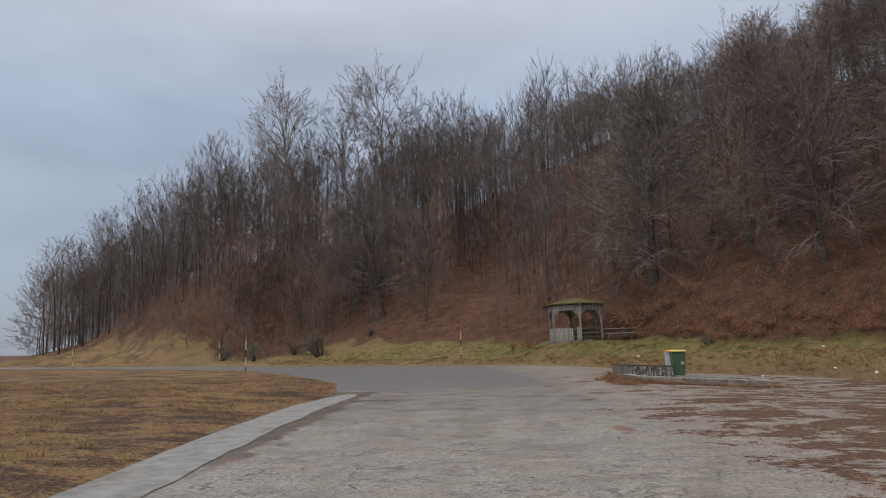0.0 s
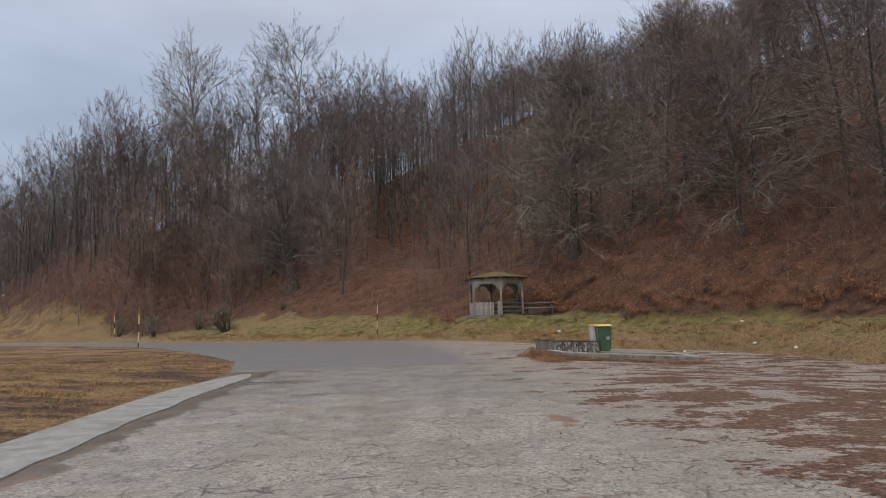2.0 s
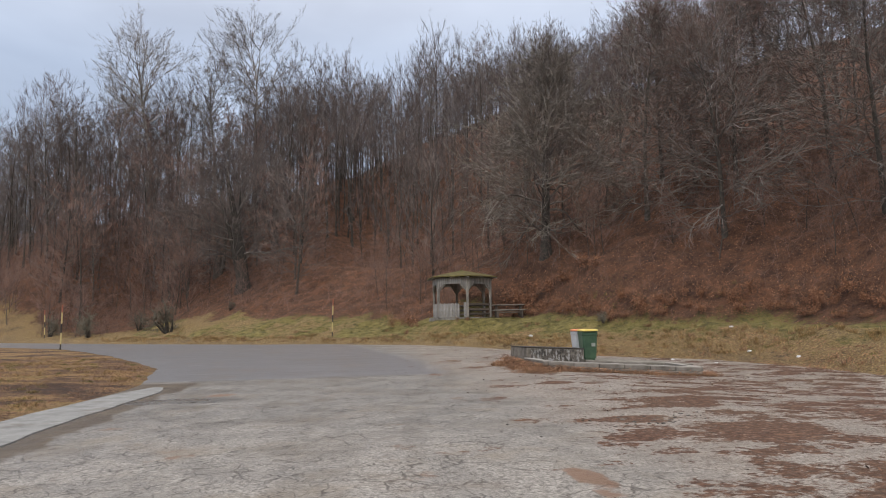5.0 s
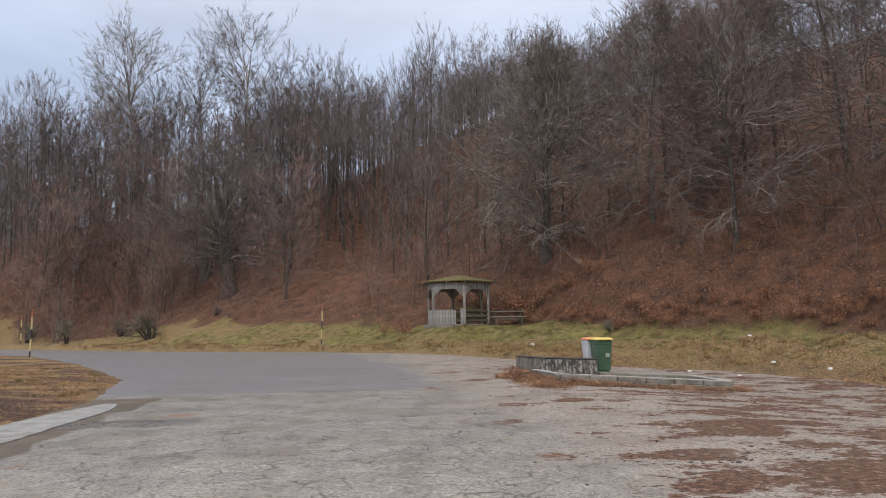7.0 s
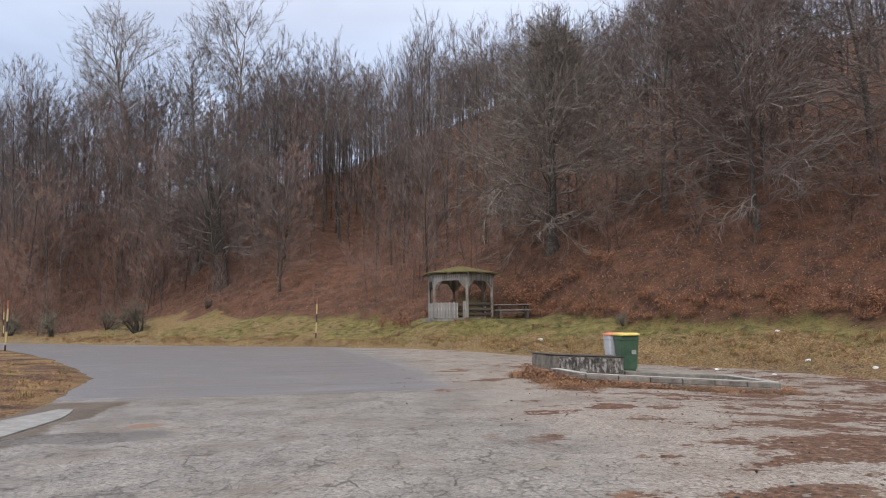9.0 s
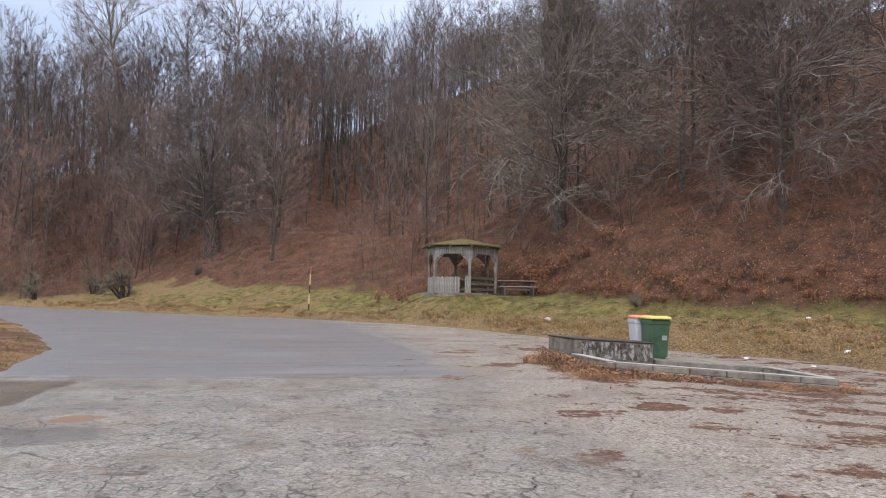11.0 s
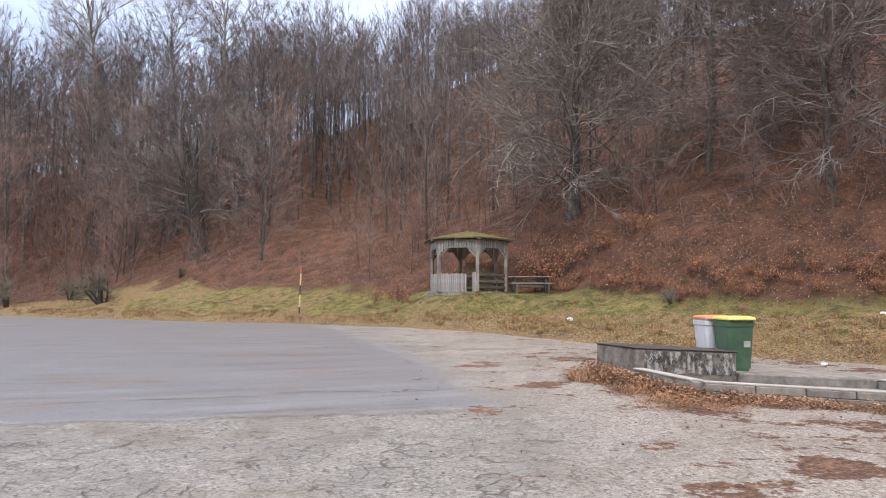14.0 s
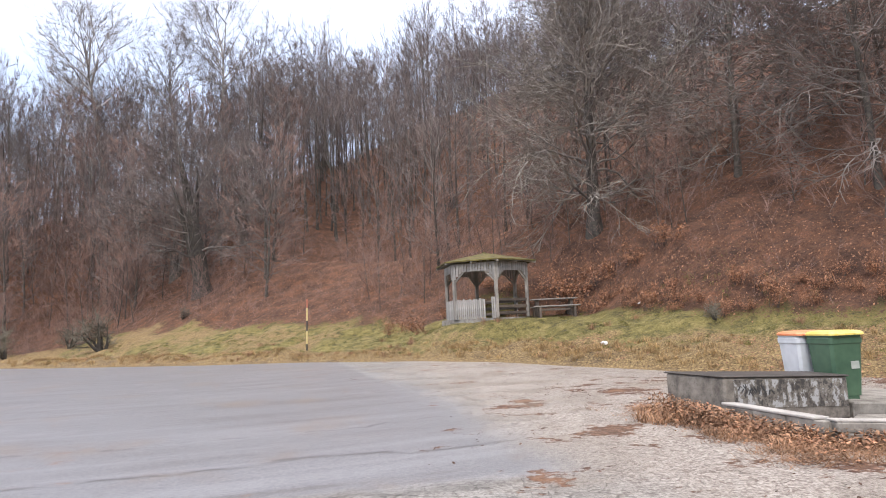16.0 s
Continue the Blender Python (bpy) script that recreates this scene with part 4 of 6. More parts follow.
def forest():
    rng = random.Random(77)
    kept = []
    giant = make_tree("beech_tree", dict(seed=92, tall=30, girth=0.28, clear=0.40, skirt=0.34, limbs=24, wide=7.6, forks=3, kids=3, twigs=22, twig_len=0.7, twig_r=0.008, low_angle=0.95, high_angle=0.4, leader=0.68, lift=0.07, wander=0.13), M_BARK_PALE, M_TWIG_PALE, "tall pale-twigged beech on the skyline of the wood", group="beech wood", pale=M_TWIG_PALE)
    stand(giant, -12.2, 101, 0.4, 1.3, tall=0.82)
    kept.append((-12.2, 101, 5))
    for x, y, turn, size in ((-26.5, 101, 2.0, 1.2), (-33, 104, 4.4, 0.95), (-18.5, 104, 3.0, 1.0)):
        stand(copy_thing(giant, Matrix()), x, y, turn, size, tall=0.84)
        kept.append((x, y, 5))
    big = make_hero("spreading_beech", dict(seed=133, tall=16.0, girth=0.38, clear=0.10, skirt=-0.4, limbs=72, wide=8.4, forks=3, kids=5, twigs=3, twig_len=0.5, twig_r=0.011, low_angle=1.45, high_angle=0.45, lift=0.06, bow=0.06, limb_r=0.2, wander=0.42, leader=0.78, taper=0.68), M_BARK, M_BRANCH_PALE, M_TWIG, "big spreading leafless beech with drooping pale branches above the shelter")
    stand(big, 14.7, 48.0, 0.3)
    kept.append((14.7, 48, 5.5))
    old = make_hero("old_beech", dict(seed=131, tall=17, girth=0.72, clear=0.10, skirt=-0.2, limbs=42, wide=8.0, forks=3, kids=4, twigs=5, twig_len=0.7, twig_r=0.013, low_angle=1.3, high_angle=0.3, lift=0.05, bow=0.05, limb_r=0.15, wander=0.24, stems=3, taper=0.62), M_BARK, M_BRANCH, M_TWIG, "thick-trunked old beech with many grey branches from near the ground")
    stand(old, -9.2, 72.5, 1.0)
    kept.append((-9.2, 72.5, 6))
    for x, y, turn, size, lean in ((-7.4, 84, 3.6, 0.75, 0.4), (-13.4, 80, 5.0, 0.7, -0.45)):
        stand(copy_thing(old, Matrix()), x, y, turn, size, (0.0, lean * 0.5), 0.9)
        kept.append((x, y, 4))
    side = make_hero("drooping_beech", dict(seed=143, tall=14.5, girth=0.15, clear=0.05, skirt=-0.4, limbs=50, wide=5.8, forks=3, kids=4, twigs=3, twig_len=0.5, twig_r=0.010, low_angle=1.5, high_angle=0.45, lift=0.05, bow=0.07, limb_r=0.2, wander=0.28, leader=0.8, taper=0.66), M_BARK, M_BRANCH, M_TWIG_RED, "leafless beech with long drooping side branches on the leafy slope")
    stand(side, 21.6, 37.6, 0.6)
    kept.append((21.6, 37.6, 4))
    for x, y, turn, size in ((26.0, 31.5, 2.4, 1.0), (20.3, 44.0, 4.0, 1.05), (29.0, 38.0, 1.2, 1.2), (25.0, 41.5, 5.1, 1.05), (24.5, 49.5, 3.1, 1.1), (30.5, 45.5, 2.0, 1.1)):
        stand(copy_thing(side, Matrix()), x, y, turn, size)
        kept.append((x, y, 4))
    for x, y, size, turn in ((-1.4, 80, 0.7, 0.1), (2.8, 80, 0.62, 2.2), (5.5, 76, 0.72, 4.0), (4.4, 82, 0.55, 5.2)):
        stand(copy_thing(NEAR_BEECH[3], Matrix()), x, y, turn, size * 0.8, tall=1.35)
        kept.append((x, y, 2.0))
    # where the wood ends along the road: full crowns outside, bare trunks against the sky within
    for i, (x, y, size, kind) in enumerate(((-83, 125, 1.5, 1), (-76.5, 119.5, 1.75, 1), (-70, 121, 1.35, 0), (-66, 117.5, 1.3, 3), (-62.5, 119, 1.35, 1), (-58.5, 114, 1.3, 3), (-90, 133, 1.2, 0), (-72.5, 128, 1.4, 0), (-54, 112, 1.3, 0))):
        pattern = FAR_BEECH[kind] if 2 <= i <= 5 or i > 6 else NEAR_BEECH[kind]
        stand(copy_thing(pattern, Matrix()), x, y, 1.3 * i, size)
        kept.append((x, y, 3))
    for i, (x, y, size) in enumerate(((13, 88, 0.85), (16.5, 84, 0.8), (19.5, 89, 0.86), (22.5, 85, 0.82), (25.5, 90, 0.88), (15, 91, 0.84), (18, 93, 0.86), (21.5, 92, 0.88), (28.5, 88, 0.86))):
        stand(copy_thing(FAR_BEECH[(1, 0, 3)[i % 3]], Matrix()), x, y, 0.9 * i, size)
        kept.append((x, y, 2.4))
    for i, (x, y, size) in enumerate(((-79.5, 123, 1.75), (-73.5, 122, 1.6), (-86, 130, 1.4), (-64, 121, 1.5))):
        stand(copy_thing(NEAR_BEECH[(1, 3)[i % 2]], Matrix()), x, y, 2.1 * i, size)
        kept.append((x, y, 3))
    # lower crowns in front of the tall skyline trees
    for i, (x, y, size) in enumerate(((-11, 90, 1.2), (-15.5, 93, 1.3), (-20, 92, 1.25), (-24.5, 95, 1.3), (-29, 96, 1.2), (-17.5, 87, 1.1), (-23, 87.5, 1.2), (-33.5, 98, 1.2), (-6.5, 92, 1.1))):
        stand(copy_thing(NEAR_BEECH[(3, 1, 0)[i % 3]], Matrix()), x, y, 1.7 * i, size)
        kept.append((x, y, 2.4))
    woods = []
    n_near = n_far = 0
    for _ in range(26000):
        x, y = rng.uniform(-128, 62), rng.uniform(20, 182)
        if not in_view(x, y):
            continue
        s = float(signed(EDGE, np.array([x]), np.array([y]))[0])
        first = (7.8 if x > 14 else 9.6) if x > 7 else 13.5
        run = -0.72 * x + 0.69 * (y - 46)
        if run > 45:
            first = 8.0
        if not first < s < (36 if run > 55 else 66 if x < 6 else 84):
            continue
        if abs(x - 1.5) < 5.0 and s < 31:
            continue
        front = s < first + 11
        if x > 12.5 and s < 14.5 or 4.0 < x < 12.5 and y < 58:
            continue
        gap = 3.2 if front else 2.4 if x > 6 else 2.9
        if any((x - a) ** 2 + (y - b) ** 2 < max(r, gap) ** 2 for a, b, r in kept):
            continue
        z = height(x, y)
        if z < (2.2 if run < 90 else 1.0):
            continue
        kept.append((x, y, gap))
        end = float(np.interp(run, [85, 145], [1.1, 1.3]))
        turn, tilt = rng.uniform(0, 6.28), (rng.uniform(-0.06, 0.06), rng.uniform(-0.06, 0.06))
        if front and run < 55:
            if n_near > 102:
                continue
            size = rng.uniform(0.75, 1.15)
            stand(copy_thing(rng.choice(NEAR_BEECH), Matrix()), x, y, turn, size, tilt)
            n_near += 1
        else:
            size = rng.uniform(0.85, 1.15) * end * (1.08 if x < -4 else 1.02 - 0.36 * float(smooth01(x, 2, 14)))
            kind = rng.choice((2, 4, 2, 0)) if x > 6 else rng.choice((2, 4)) if run > 80 else rng.randrange(len(FAR_BEECH))
            if n_far < 78:
                stand(copy_thing(FAR_BEECH[kind], Matrix()), x, y, turn, size, tilt)
                n_far += 1
            else:
                woods.append((kind, x, y, z, turn, size))
    poles = 0
    for _ in range(6000):
        if poles >= 90:
            break
        x, y = rng.uniform(-9, 15), rng.uniform(70, 118)
        s = float(signed(EDGE, np.array([x]), np.array([y]))[0])
        if not 31 < s < 62 or any((x - a) ** 2 + (y - b) ** 2 < 2.2 for a, b, r in kept):
            continue
        kept.append((x, y, 1.5))
        stand(copy_thing(rng.choice(POLE_BEECH), Matrix()), x, y, rng.uniform(0, 6.28), rng.uniform(0.85, 1.15), (rng.uniform(-0.04, 0.04), rng.uniform(-0.04, 0.04)))
        poles += 1
    m = 0
    for _ in range(9000):
        if m >= 95:
            break
        x, y = rng.uniform(-70, 42), rng.uniform(24, 100)
        s = float(signed(EDGE, np.array([x]), np.array([y]))[0])
        lo, hi = ((6.8 if x > 14 else 9.6), 24) if x > 5 else (11.5, 30)
        if -0.72 * x + 0.69 * (y - 46) > 42:
            lo = 4.5
        if not lo < s < hi or (abs(x - 1) < 5.5 and rng.random() < 0.85) or not in_view(x, y):
            continue
        stand(copy_thing(rng.choice(SAPLING), Matrix()), x, y, rng.uniform(0, 6.28), rng.uniform(0.6, 1.2), (rng.uniform(-0.15, 0.15), rng.uniform(-0.15, 0.15)))
        m += 1
    spots = []
    for _ in range(4000):
        if len(spots) >= 72:
            break
        x, y = rng.uniform(-40, 18), rng.uniform(40, 96)
        s = float(signed(EDGE, np.array([x]), np.array([y]))[0])
        if not ((-40 < x < -13 and 10.5 < s < 23) or (3 < x < 17 and 10.0 < s < 16)) or not in_view(x, y) or any((x - a) ** 2 + (y - b) ** 2 < 3.0 for a, b in spots):
            continue
        spots.append((x, y))
        stand(copy_thing(rng.choice(SAPLING[1:]), Matrix()), x, y, rng.uniform(0, 6.28), rng.uniform(1.2, 1.8) * (1.0 if x < 0 else 0.55), (rng.uniform(-0.1, 0.1), rng.uniform(-0.1, 0.1)))
    for _ in range(3000):
        if m >= 140:
            break
        x, y = rng.uniform(-110, -22), rng.uniform(60, 160)
        s = float(signed(EDGE, np.array([x]), np.array([y]))[0])
        run = -0.72 * x + 0.69 * (y - 46)
        if not 3.0 < s < 13 or not 32 < run < 95 or not in_view(x, y):
            continue
        stand(copy_thing(rng.choice(SAPLING), Matrix()), x, y, rng.uniform(0, 6.28), rng.uniform(0.7, 1.3), (rng.uniform(-0.15, 0.15), rng.uniform(-0.15, 0.15)))
        m += 1
    return woods


def joined(name, rows, patterns, pieces, label, category):
    """Trees too many and too far off to tell apart, as one mesh for each kind of wood."""
    for piece, mat in pieces:
        vs, fs, o = [], [], 0
        for kind, x, y, z, turn, size in rows:
            me = next(c for c in patterns[kind].children if c.name.startswith(piece)).data
            c = np.empty(len(me.vertices) * 3, np.float32)
            me.vertices.foreach_get("co", c)
            c = c.reshape(-1, 3) * size
            ca, sa = math.cos(turn), math.sin(turn)
            vs.append(np.column_stack([c[:, 0] * ca - c[:, 1] * sa + x, c[:, 0] * sa + c[:, 1] * ca + y, c[:, 2] + z]))
            fs += [[i + o for i in p.vertices] for p in me.polygons]
            o += len(c)
        if vs:
            tagged(mesh_part(name + "_" + piece, np.concatenate(vs).tolist(), fs, mat), label, category, kind="stuff")


def crest_rows():
    """Brush along the crest, under the crowns."""
    rng, rows = random.Random(19), []
    for x0, x1, y0, y1, lo, hi, count, small, large in ((8, 52, 60, 125, 58, 84, 40, 1.3, 2.2), (-12, 15, 70, 125, 37, 58, 40, 0.9, 1.5), (-36, -6, 60, 135, 40, 60, 60, 1.3, 2.2)):
        n = 0
        for _ in range(6000):
            x, y = rng.uniform(x0, x1), rng.uniform(y0, y1)
            s = float(signed(EDGE, np.array([x]), np.array([y]))[0])
            if lo < s < hi and in_view(x, y):
                rows.append((rng.randrange(3), x, y, height(x, y), rng.uniform(0, 6.28), rng.uniform(small, large)))
                n += 1
            if n >= count:
                break
    return rows


def thicket():
    """Knee-high to head-high shoots that veil the foot of the wood."""
    rng = np.random.RandomState(23)
    px, py = rng.uniform(-95, 36, 240000), rng.uniform(22, 125, 240000)
    s = signed(EDGE, px, py)
    run = -0.72 * px + 0.69 * (py - 46)
    start = 9.4 - 1.8 * smooth01(px, -2, 6) - 2.4 * smooth01(px, 10, 15) - 4.4 * smooth01(-px, 14, 23) - 2.2 * smooth01(run, 30, 42)
    clear = np.exp(-((px + 0.5) / 4.5) ** 2) * (s < 26)
    dense = np.clip(0.45 + 0.9 * value_noise(px, py, 0.25, 61) + 0.5 * value_noise(px, py, 0.8, 62), 0.04, 1.0) * (1 - 0.8 * clear) * np.clip(1.25 - (s - start) / 26, 0.25, 1) * (1 - 0.25 * smooth01(px, 9, 14)) * (1 + 1.4 * smooth01(run, 18, 32))
    shelter_room = (np.abs(px - 8.2) < 2.9) & (np.abs(py - 46.0) < 2.7)
    keep = (s > start + 0.3) & (s < 30) & (np.abs(px - 1) < 0.8 * (py + 6) + 2) & (rng.rand(len(px)) < dense) & ~shelter_room
    px, py, st = px[keep][:8500], py[keep][:8500], (s - start)[keep][:8500]
    z = terrain(px, py)[0]
    r = random.Random(29)
    wood = Wood()
    for x, y, zz, k in zip(px, py, z, st):
        tall = r.uniform(0.4, 1.0) * min(2.6, 0.7 + 0.35 * k)
        stem = bent(r, (x, y, zz - 0.05), sideways(r, Vector((0, 0, 1)), r.uniform(0.0, 1.1)), tall, 2, 0.35, 0.05)
        wood.shoot(stem, 0.009, r)
        for _ in range(7):
            p, d = along(stem, r.uniform(0.2, 0.95))
            wood.twig(p, p + sideways(r, d, r.uniform(0.4, 1.2)) * tall * r.uniform(0.2, 0.5), 0.007, r)
    tagged(mesh_part("thicket", wood.v, wood.f, M_TWIG_RED), "reddish-brown leafless brush along the foot of the wood", "undergrowth", kind="stuff")


WOODS = forest()
WOODS = [row for row in WOODS if row[1] > 4][:180] + [row for row in WOODS if row[1] <= 4][:195]
fill = random.Random(88)
WOODS += [(fill.choice((2, 4, 0)), x, y, height(x, y), fill.uniform(0, 6.28), fill.uniform(0.7, 1.05)) for x, y in ((fill.uniform(-36, -4), fill.uniform(86, 114)) for _ in range(60))]
for _ in range(2000):
    fx, fy = fill.uniform(4, 56), fill.uniform(60, 130)
    if 60 < float(signed(EDGE, np.array([fx]), np.array([fy]))[0]) < 82 and in_view(fx, fy) and len(WOODS) < 590:
        WOODS.append((fill.choice((2, 4)), fx, fy, height(fx, fy), fill.uniform(0, 6.28), fill.uniform(0.45, 0.75)))
LITE_BEECH = [make_tree("beech_tree", {**sp, "clear": 0.05, "skirt": -0.1, "limbs": 11, "twigs": 11, "twig_len": 0.8, "twig_r": 0.016, "low_angle": 1.1}, M_BARK, M_TWIG, WOOD_LABEL, group="beech wood", pale=M_BRANCH) for sp in far_specs]
joined("far_wood", WOODS, LITE_BEECH, (("trunk", M_BARK), ("branchwork", M_BRANCH), ("crown", M_TWIG)), "dense leafless beech wood covering the upper hillside", "woodland")
joined("crest_brush", crest_rows(), SAPLING, (("trunk", M_BARK), ("branchwork", M_TWIG_RED), ("crown", M_TWIG_RED)), "leafless brush under the trees along the crest", "undergrowth")
thicket()
# the patterns take places in the wood too
for ob, (px, py) in zip(FAR_BEECH, ((-24, 90), (-40, 96), (-16, 92), (12, 70), (26, 60))):
    stand(ob, px, py, 0.7)
for ob, (px, py) in zip(LITE_BEECH, ((-21, 95), (-36, 98), (-13, 97), (16, 74), (30, 62))):
    stand(ob, px, py, 0.3)
for ob, (px, py) in zip(NEAR_BEECH, ((-19, 80), (-27, 79), (17.5, 52), (25, 46))):
    stand(ob, px, py, 0.7)
for ob, (px, py) in zip(POLE_BEECH, ((-3, 92), (9, 90))):
    stand(ob, px, py, 0.7)
for ob, (px, py) in zip(SAPLING, ((-20, 74), (24.5, 35), (16.5, 43.6))):
    stand(ob, px, py, 0.2, 0.8)


# ---- snow poles ----
def snow_pole():
    root = thing("snow_pole", Matrix(), "slim roadside snow pole with yellow, black and red bands", "snow pole", "snow poles")
    bands = [(0.0, 0.42, M_BLACK), (0.42, 1.08, M_YELLOW), (1.08, 1.6, M_BLACK), (1.6, 2.25, M_YELLOW), (2.25, 2.7, M_RED)]
    for a, b, mat in bands:
        bm = bmesh.new()
        bmesh.ops.create_cone(bm, cap_ends=True, segments=10, radius1=0.042, radius2=0.042, depth=b - a)
        bmesh.ops.translate(bm, verts=bm.verts, vec=(0, 0, (a + b) / 2))
        part("band", bm, mat, root)
    return root


POLE = snow_pole()
stand(POLE, 0.05, 49.2, 0, 0.95, (0.0, 0.02), 0.1)
for px, py, tx, ty in ((-15.4, 45.8, 0.0, 0.0), (-26.8, 70.5, 0.02, -0.03), (-44.5, 72.5, 0.0, -0.09)):
    stand(copy_thing(POLE, Matrix()), px, py, 0, 1.0, (tx, ty), 0.1)


# ---- shelter ----
def shelter():
    cx, cy, cz = 8.34, 46.1, 1.65
    root = thing("shelter", pose(cx, cy, cz), "six-sided weathered timber picnic shelter with a mossy roof", "gazebo")
    R, RR = 1.92, 2.42
    corner = [Vector((math.sin(math.radians(60 * k)), -math.cos(math.radians(60 * k)), 0)) for k in range(6)]
    # k = 0 points to the road; k = 5 is the next to the left, k = 1 to the right
    bm = bmesh.new()
    bmesh.ops.create_cone(bm, cap_ends=True, segments=6, radius1=2.16, radius2=2.12, depth=0.36)
    bmesh.ops.rotate(bm, verts=bm.verts, matrix=Matrix.Rotation(radians(30), 3, "Z"))
    bmesh.ops.translate(bm, verts=bm.verts, vec=(0, 0, -0.05))
    part("base_slab", bm, M_CONCRETE, root, "pale concrete base")
    for k in range(6):
        c = corner[k] * R
        q = Matrix.Rotation(radians(60 * k), 4, "Z")
        box_part("post", (0.14, 0.14, 2.42), (c.x, c.y, 0.13 + 1.21), M_WOOD, root, turn=q, bevel=0.012)
        a, b = corner[k] * R, corner[(k + 1) % 6] * R
        beam_part("top_beam", a + Vector((0, 0, 2.52)), b + Vector((0, 0, 2.52)), 0.12, 0.14, M_WOOD, root)
        d = (b - a).normalized()
        out = Vector((d.y, -d.x, 0))
        turn = Matrix.Rotation(math.atan2(d.y, d.x), 4, "Z")
        # frieze of upright slats whose lower ends step up from the posts
        n = 15
        side = (b - a).length
        for i in range(n):
            u = (i + 0.5) / n
            edge = min(u, 1 - u) * side
            drop = 0.36 + max(0.0, 0.40 - edge) * 0.95
            p = a + d * (u * side) + out * 0.085
            box_part("slat", (side / n * 0.84, 0.022, drop), (p.x, p.y, 2.56 - drop / 2), M_BOARD, root, turn=turn, bevel=0.003)
        # angled braces under the frieze
        for e, s in ((a, 1), (b, -1)):
            p0, p1 = e + Vector((0, 0, 1.72)), e + d * (0.5 * s) + Vector((0, 0, 2.24))
            beam_part("brace", p0, p1, 0.07, 0.09, M_WOOD, root)
        if k in (4, 5):
            # boarded parapet on the left sides, with a gap beside the front post
            for i in range(15 if k == 5 else 20):
                u = 0.03 + i * 0.0485
                hgt = 0.86 + 0.03 * math.sin(i * 2.3 + k)
                p = a + d * (u * side) + out * 0.06
                box_part("parapet_board", (0.074, 0.022, hgt), (p.x, p.y, 0.12 + hgt / 2), M_BOARD, root, "silvered boards", turn=turn, bevel=0.003)
            if k == 5:
                for u in (0.90, 0.95):
                    p = a + d * (u * side) + out * 0.06
                    box_part("parapet_board", (0.074, 0.022, 0.92), (p.x, p.y, 0.58), M_BOARD, root, turn=turn, bevel=0.003)
            for zz in (0.3, 0.84):
                beam_part("rail", a + Vector((0, 0, zz)), b + Vector((0, 0, zz)), 0.05, 0.08, M_DARKWOOD, root)
        else:
            for zz in (0.34, 0.62, 0.92):
                beam_part("rail", a + Vector((0, 0, zz)), b + Vector((0, 0, zz)), 0.045, 0.12, M_DARKWOOD, root)
    # bench ring inside
    for k in (1, 2, 3):
        a, b = corner[k] * (R - 0.35), corner[(k + 1) % 6] * (R - 0.35)
        beam_part("bench_seat", a + Vector((0, 0, 0.56)), b + Vector((0, 0, 0.56)), 0.32, 0.05, M_DARKWOOD, root)
        m = (a + b) / 2
        box_part("bench_leg", (0.1, 0.1, 0.42), (m.x, m.y, 0.34), M_DARKWOOD, root)
    # roof: six panels, each a thick slab
    top = Vector((0, 0, 3.12))
    for k in range(6):
        a, b = corner[k] * RR + Vector((0, 0, 2.62)), corner[(k + 1) % 6] * RR + Vector((0, 0, 2.62))
        bm = bmesh.new()
        up = Vector((0, 0, 0.055))
        rows = 6
        vt = []
        for r in range(rows + 1):
            w = r / rows
            row = []
            cols = max(1, rows - r)
            for c in range(cols + 1):
                p = a.lerp(top, w).lerp(b.lerp(top, w), c / cols) if r < rows else top.copy()
                sag = 0.02 * noise.noise(p * 2.1 + Vector((k, 0, 0)))
                row.append(bm.verts.new(p + up + Vector((0, 0, sag if 0 < r < rows else 0))))
                if r == rows:
                    break
            vt.append(row)
        for r in range(rows):
            lo, hi = vt[r], vt[r + 1]
            for c in range(len(lo) - 1):
                bm.faces.new((lo[c], lo[c + 1], hi[min(c, len(hi) - 1)]))
                if c + 1 < len(hi):
                    bm.faces.new((lo[c + 1], hi[c + 1], hi[c]))
        ua, ub, ut = bm.verts.new(a), bm.verts.new(b), bm.verts.new(top - up)
        bm.faces.new((ua, ut, ub))
        low = vt[0]
        for c in range(len(low) - 1):
            bm.faces.new((low[c + 1], low[c], ua if c < len(low) // 2 else ub))
        bm.faces.new((ua, ub, low[len(low) // 2]))
        part("roof_panel", bm, M_MOSS, root, "moss-covered roof panel")
        beam_part("rafter", corner[k] * (RR - 0.02) + Vector((0, 0, 2.58)), top - Vector((0, 0, 0.1)), 0.07, 0.1, M_WOOD, root)
        m0 = (corner[k] + corner[(k + 1) % 6]) / 2 * (RR - 0.03) + Vector((0, 0, 2.57))
        beam_part("rafter", m0, top - Vector((0, 0, 0.14)), 0.06, 0.09, M_WOOD, root)
    bm = bmesh.new()
    bmesh.ops.create_cone(bm, cap_ends=True, segments=6, radius1=0.12, radius2=0.05, depth=0.07)
    bmesh.ops.translate(bm, verts=bm.verts, vec=(0, 0, 3.18))
    part("roof_cap", bm, M_MOSS, root)


shelter()


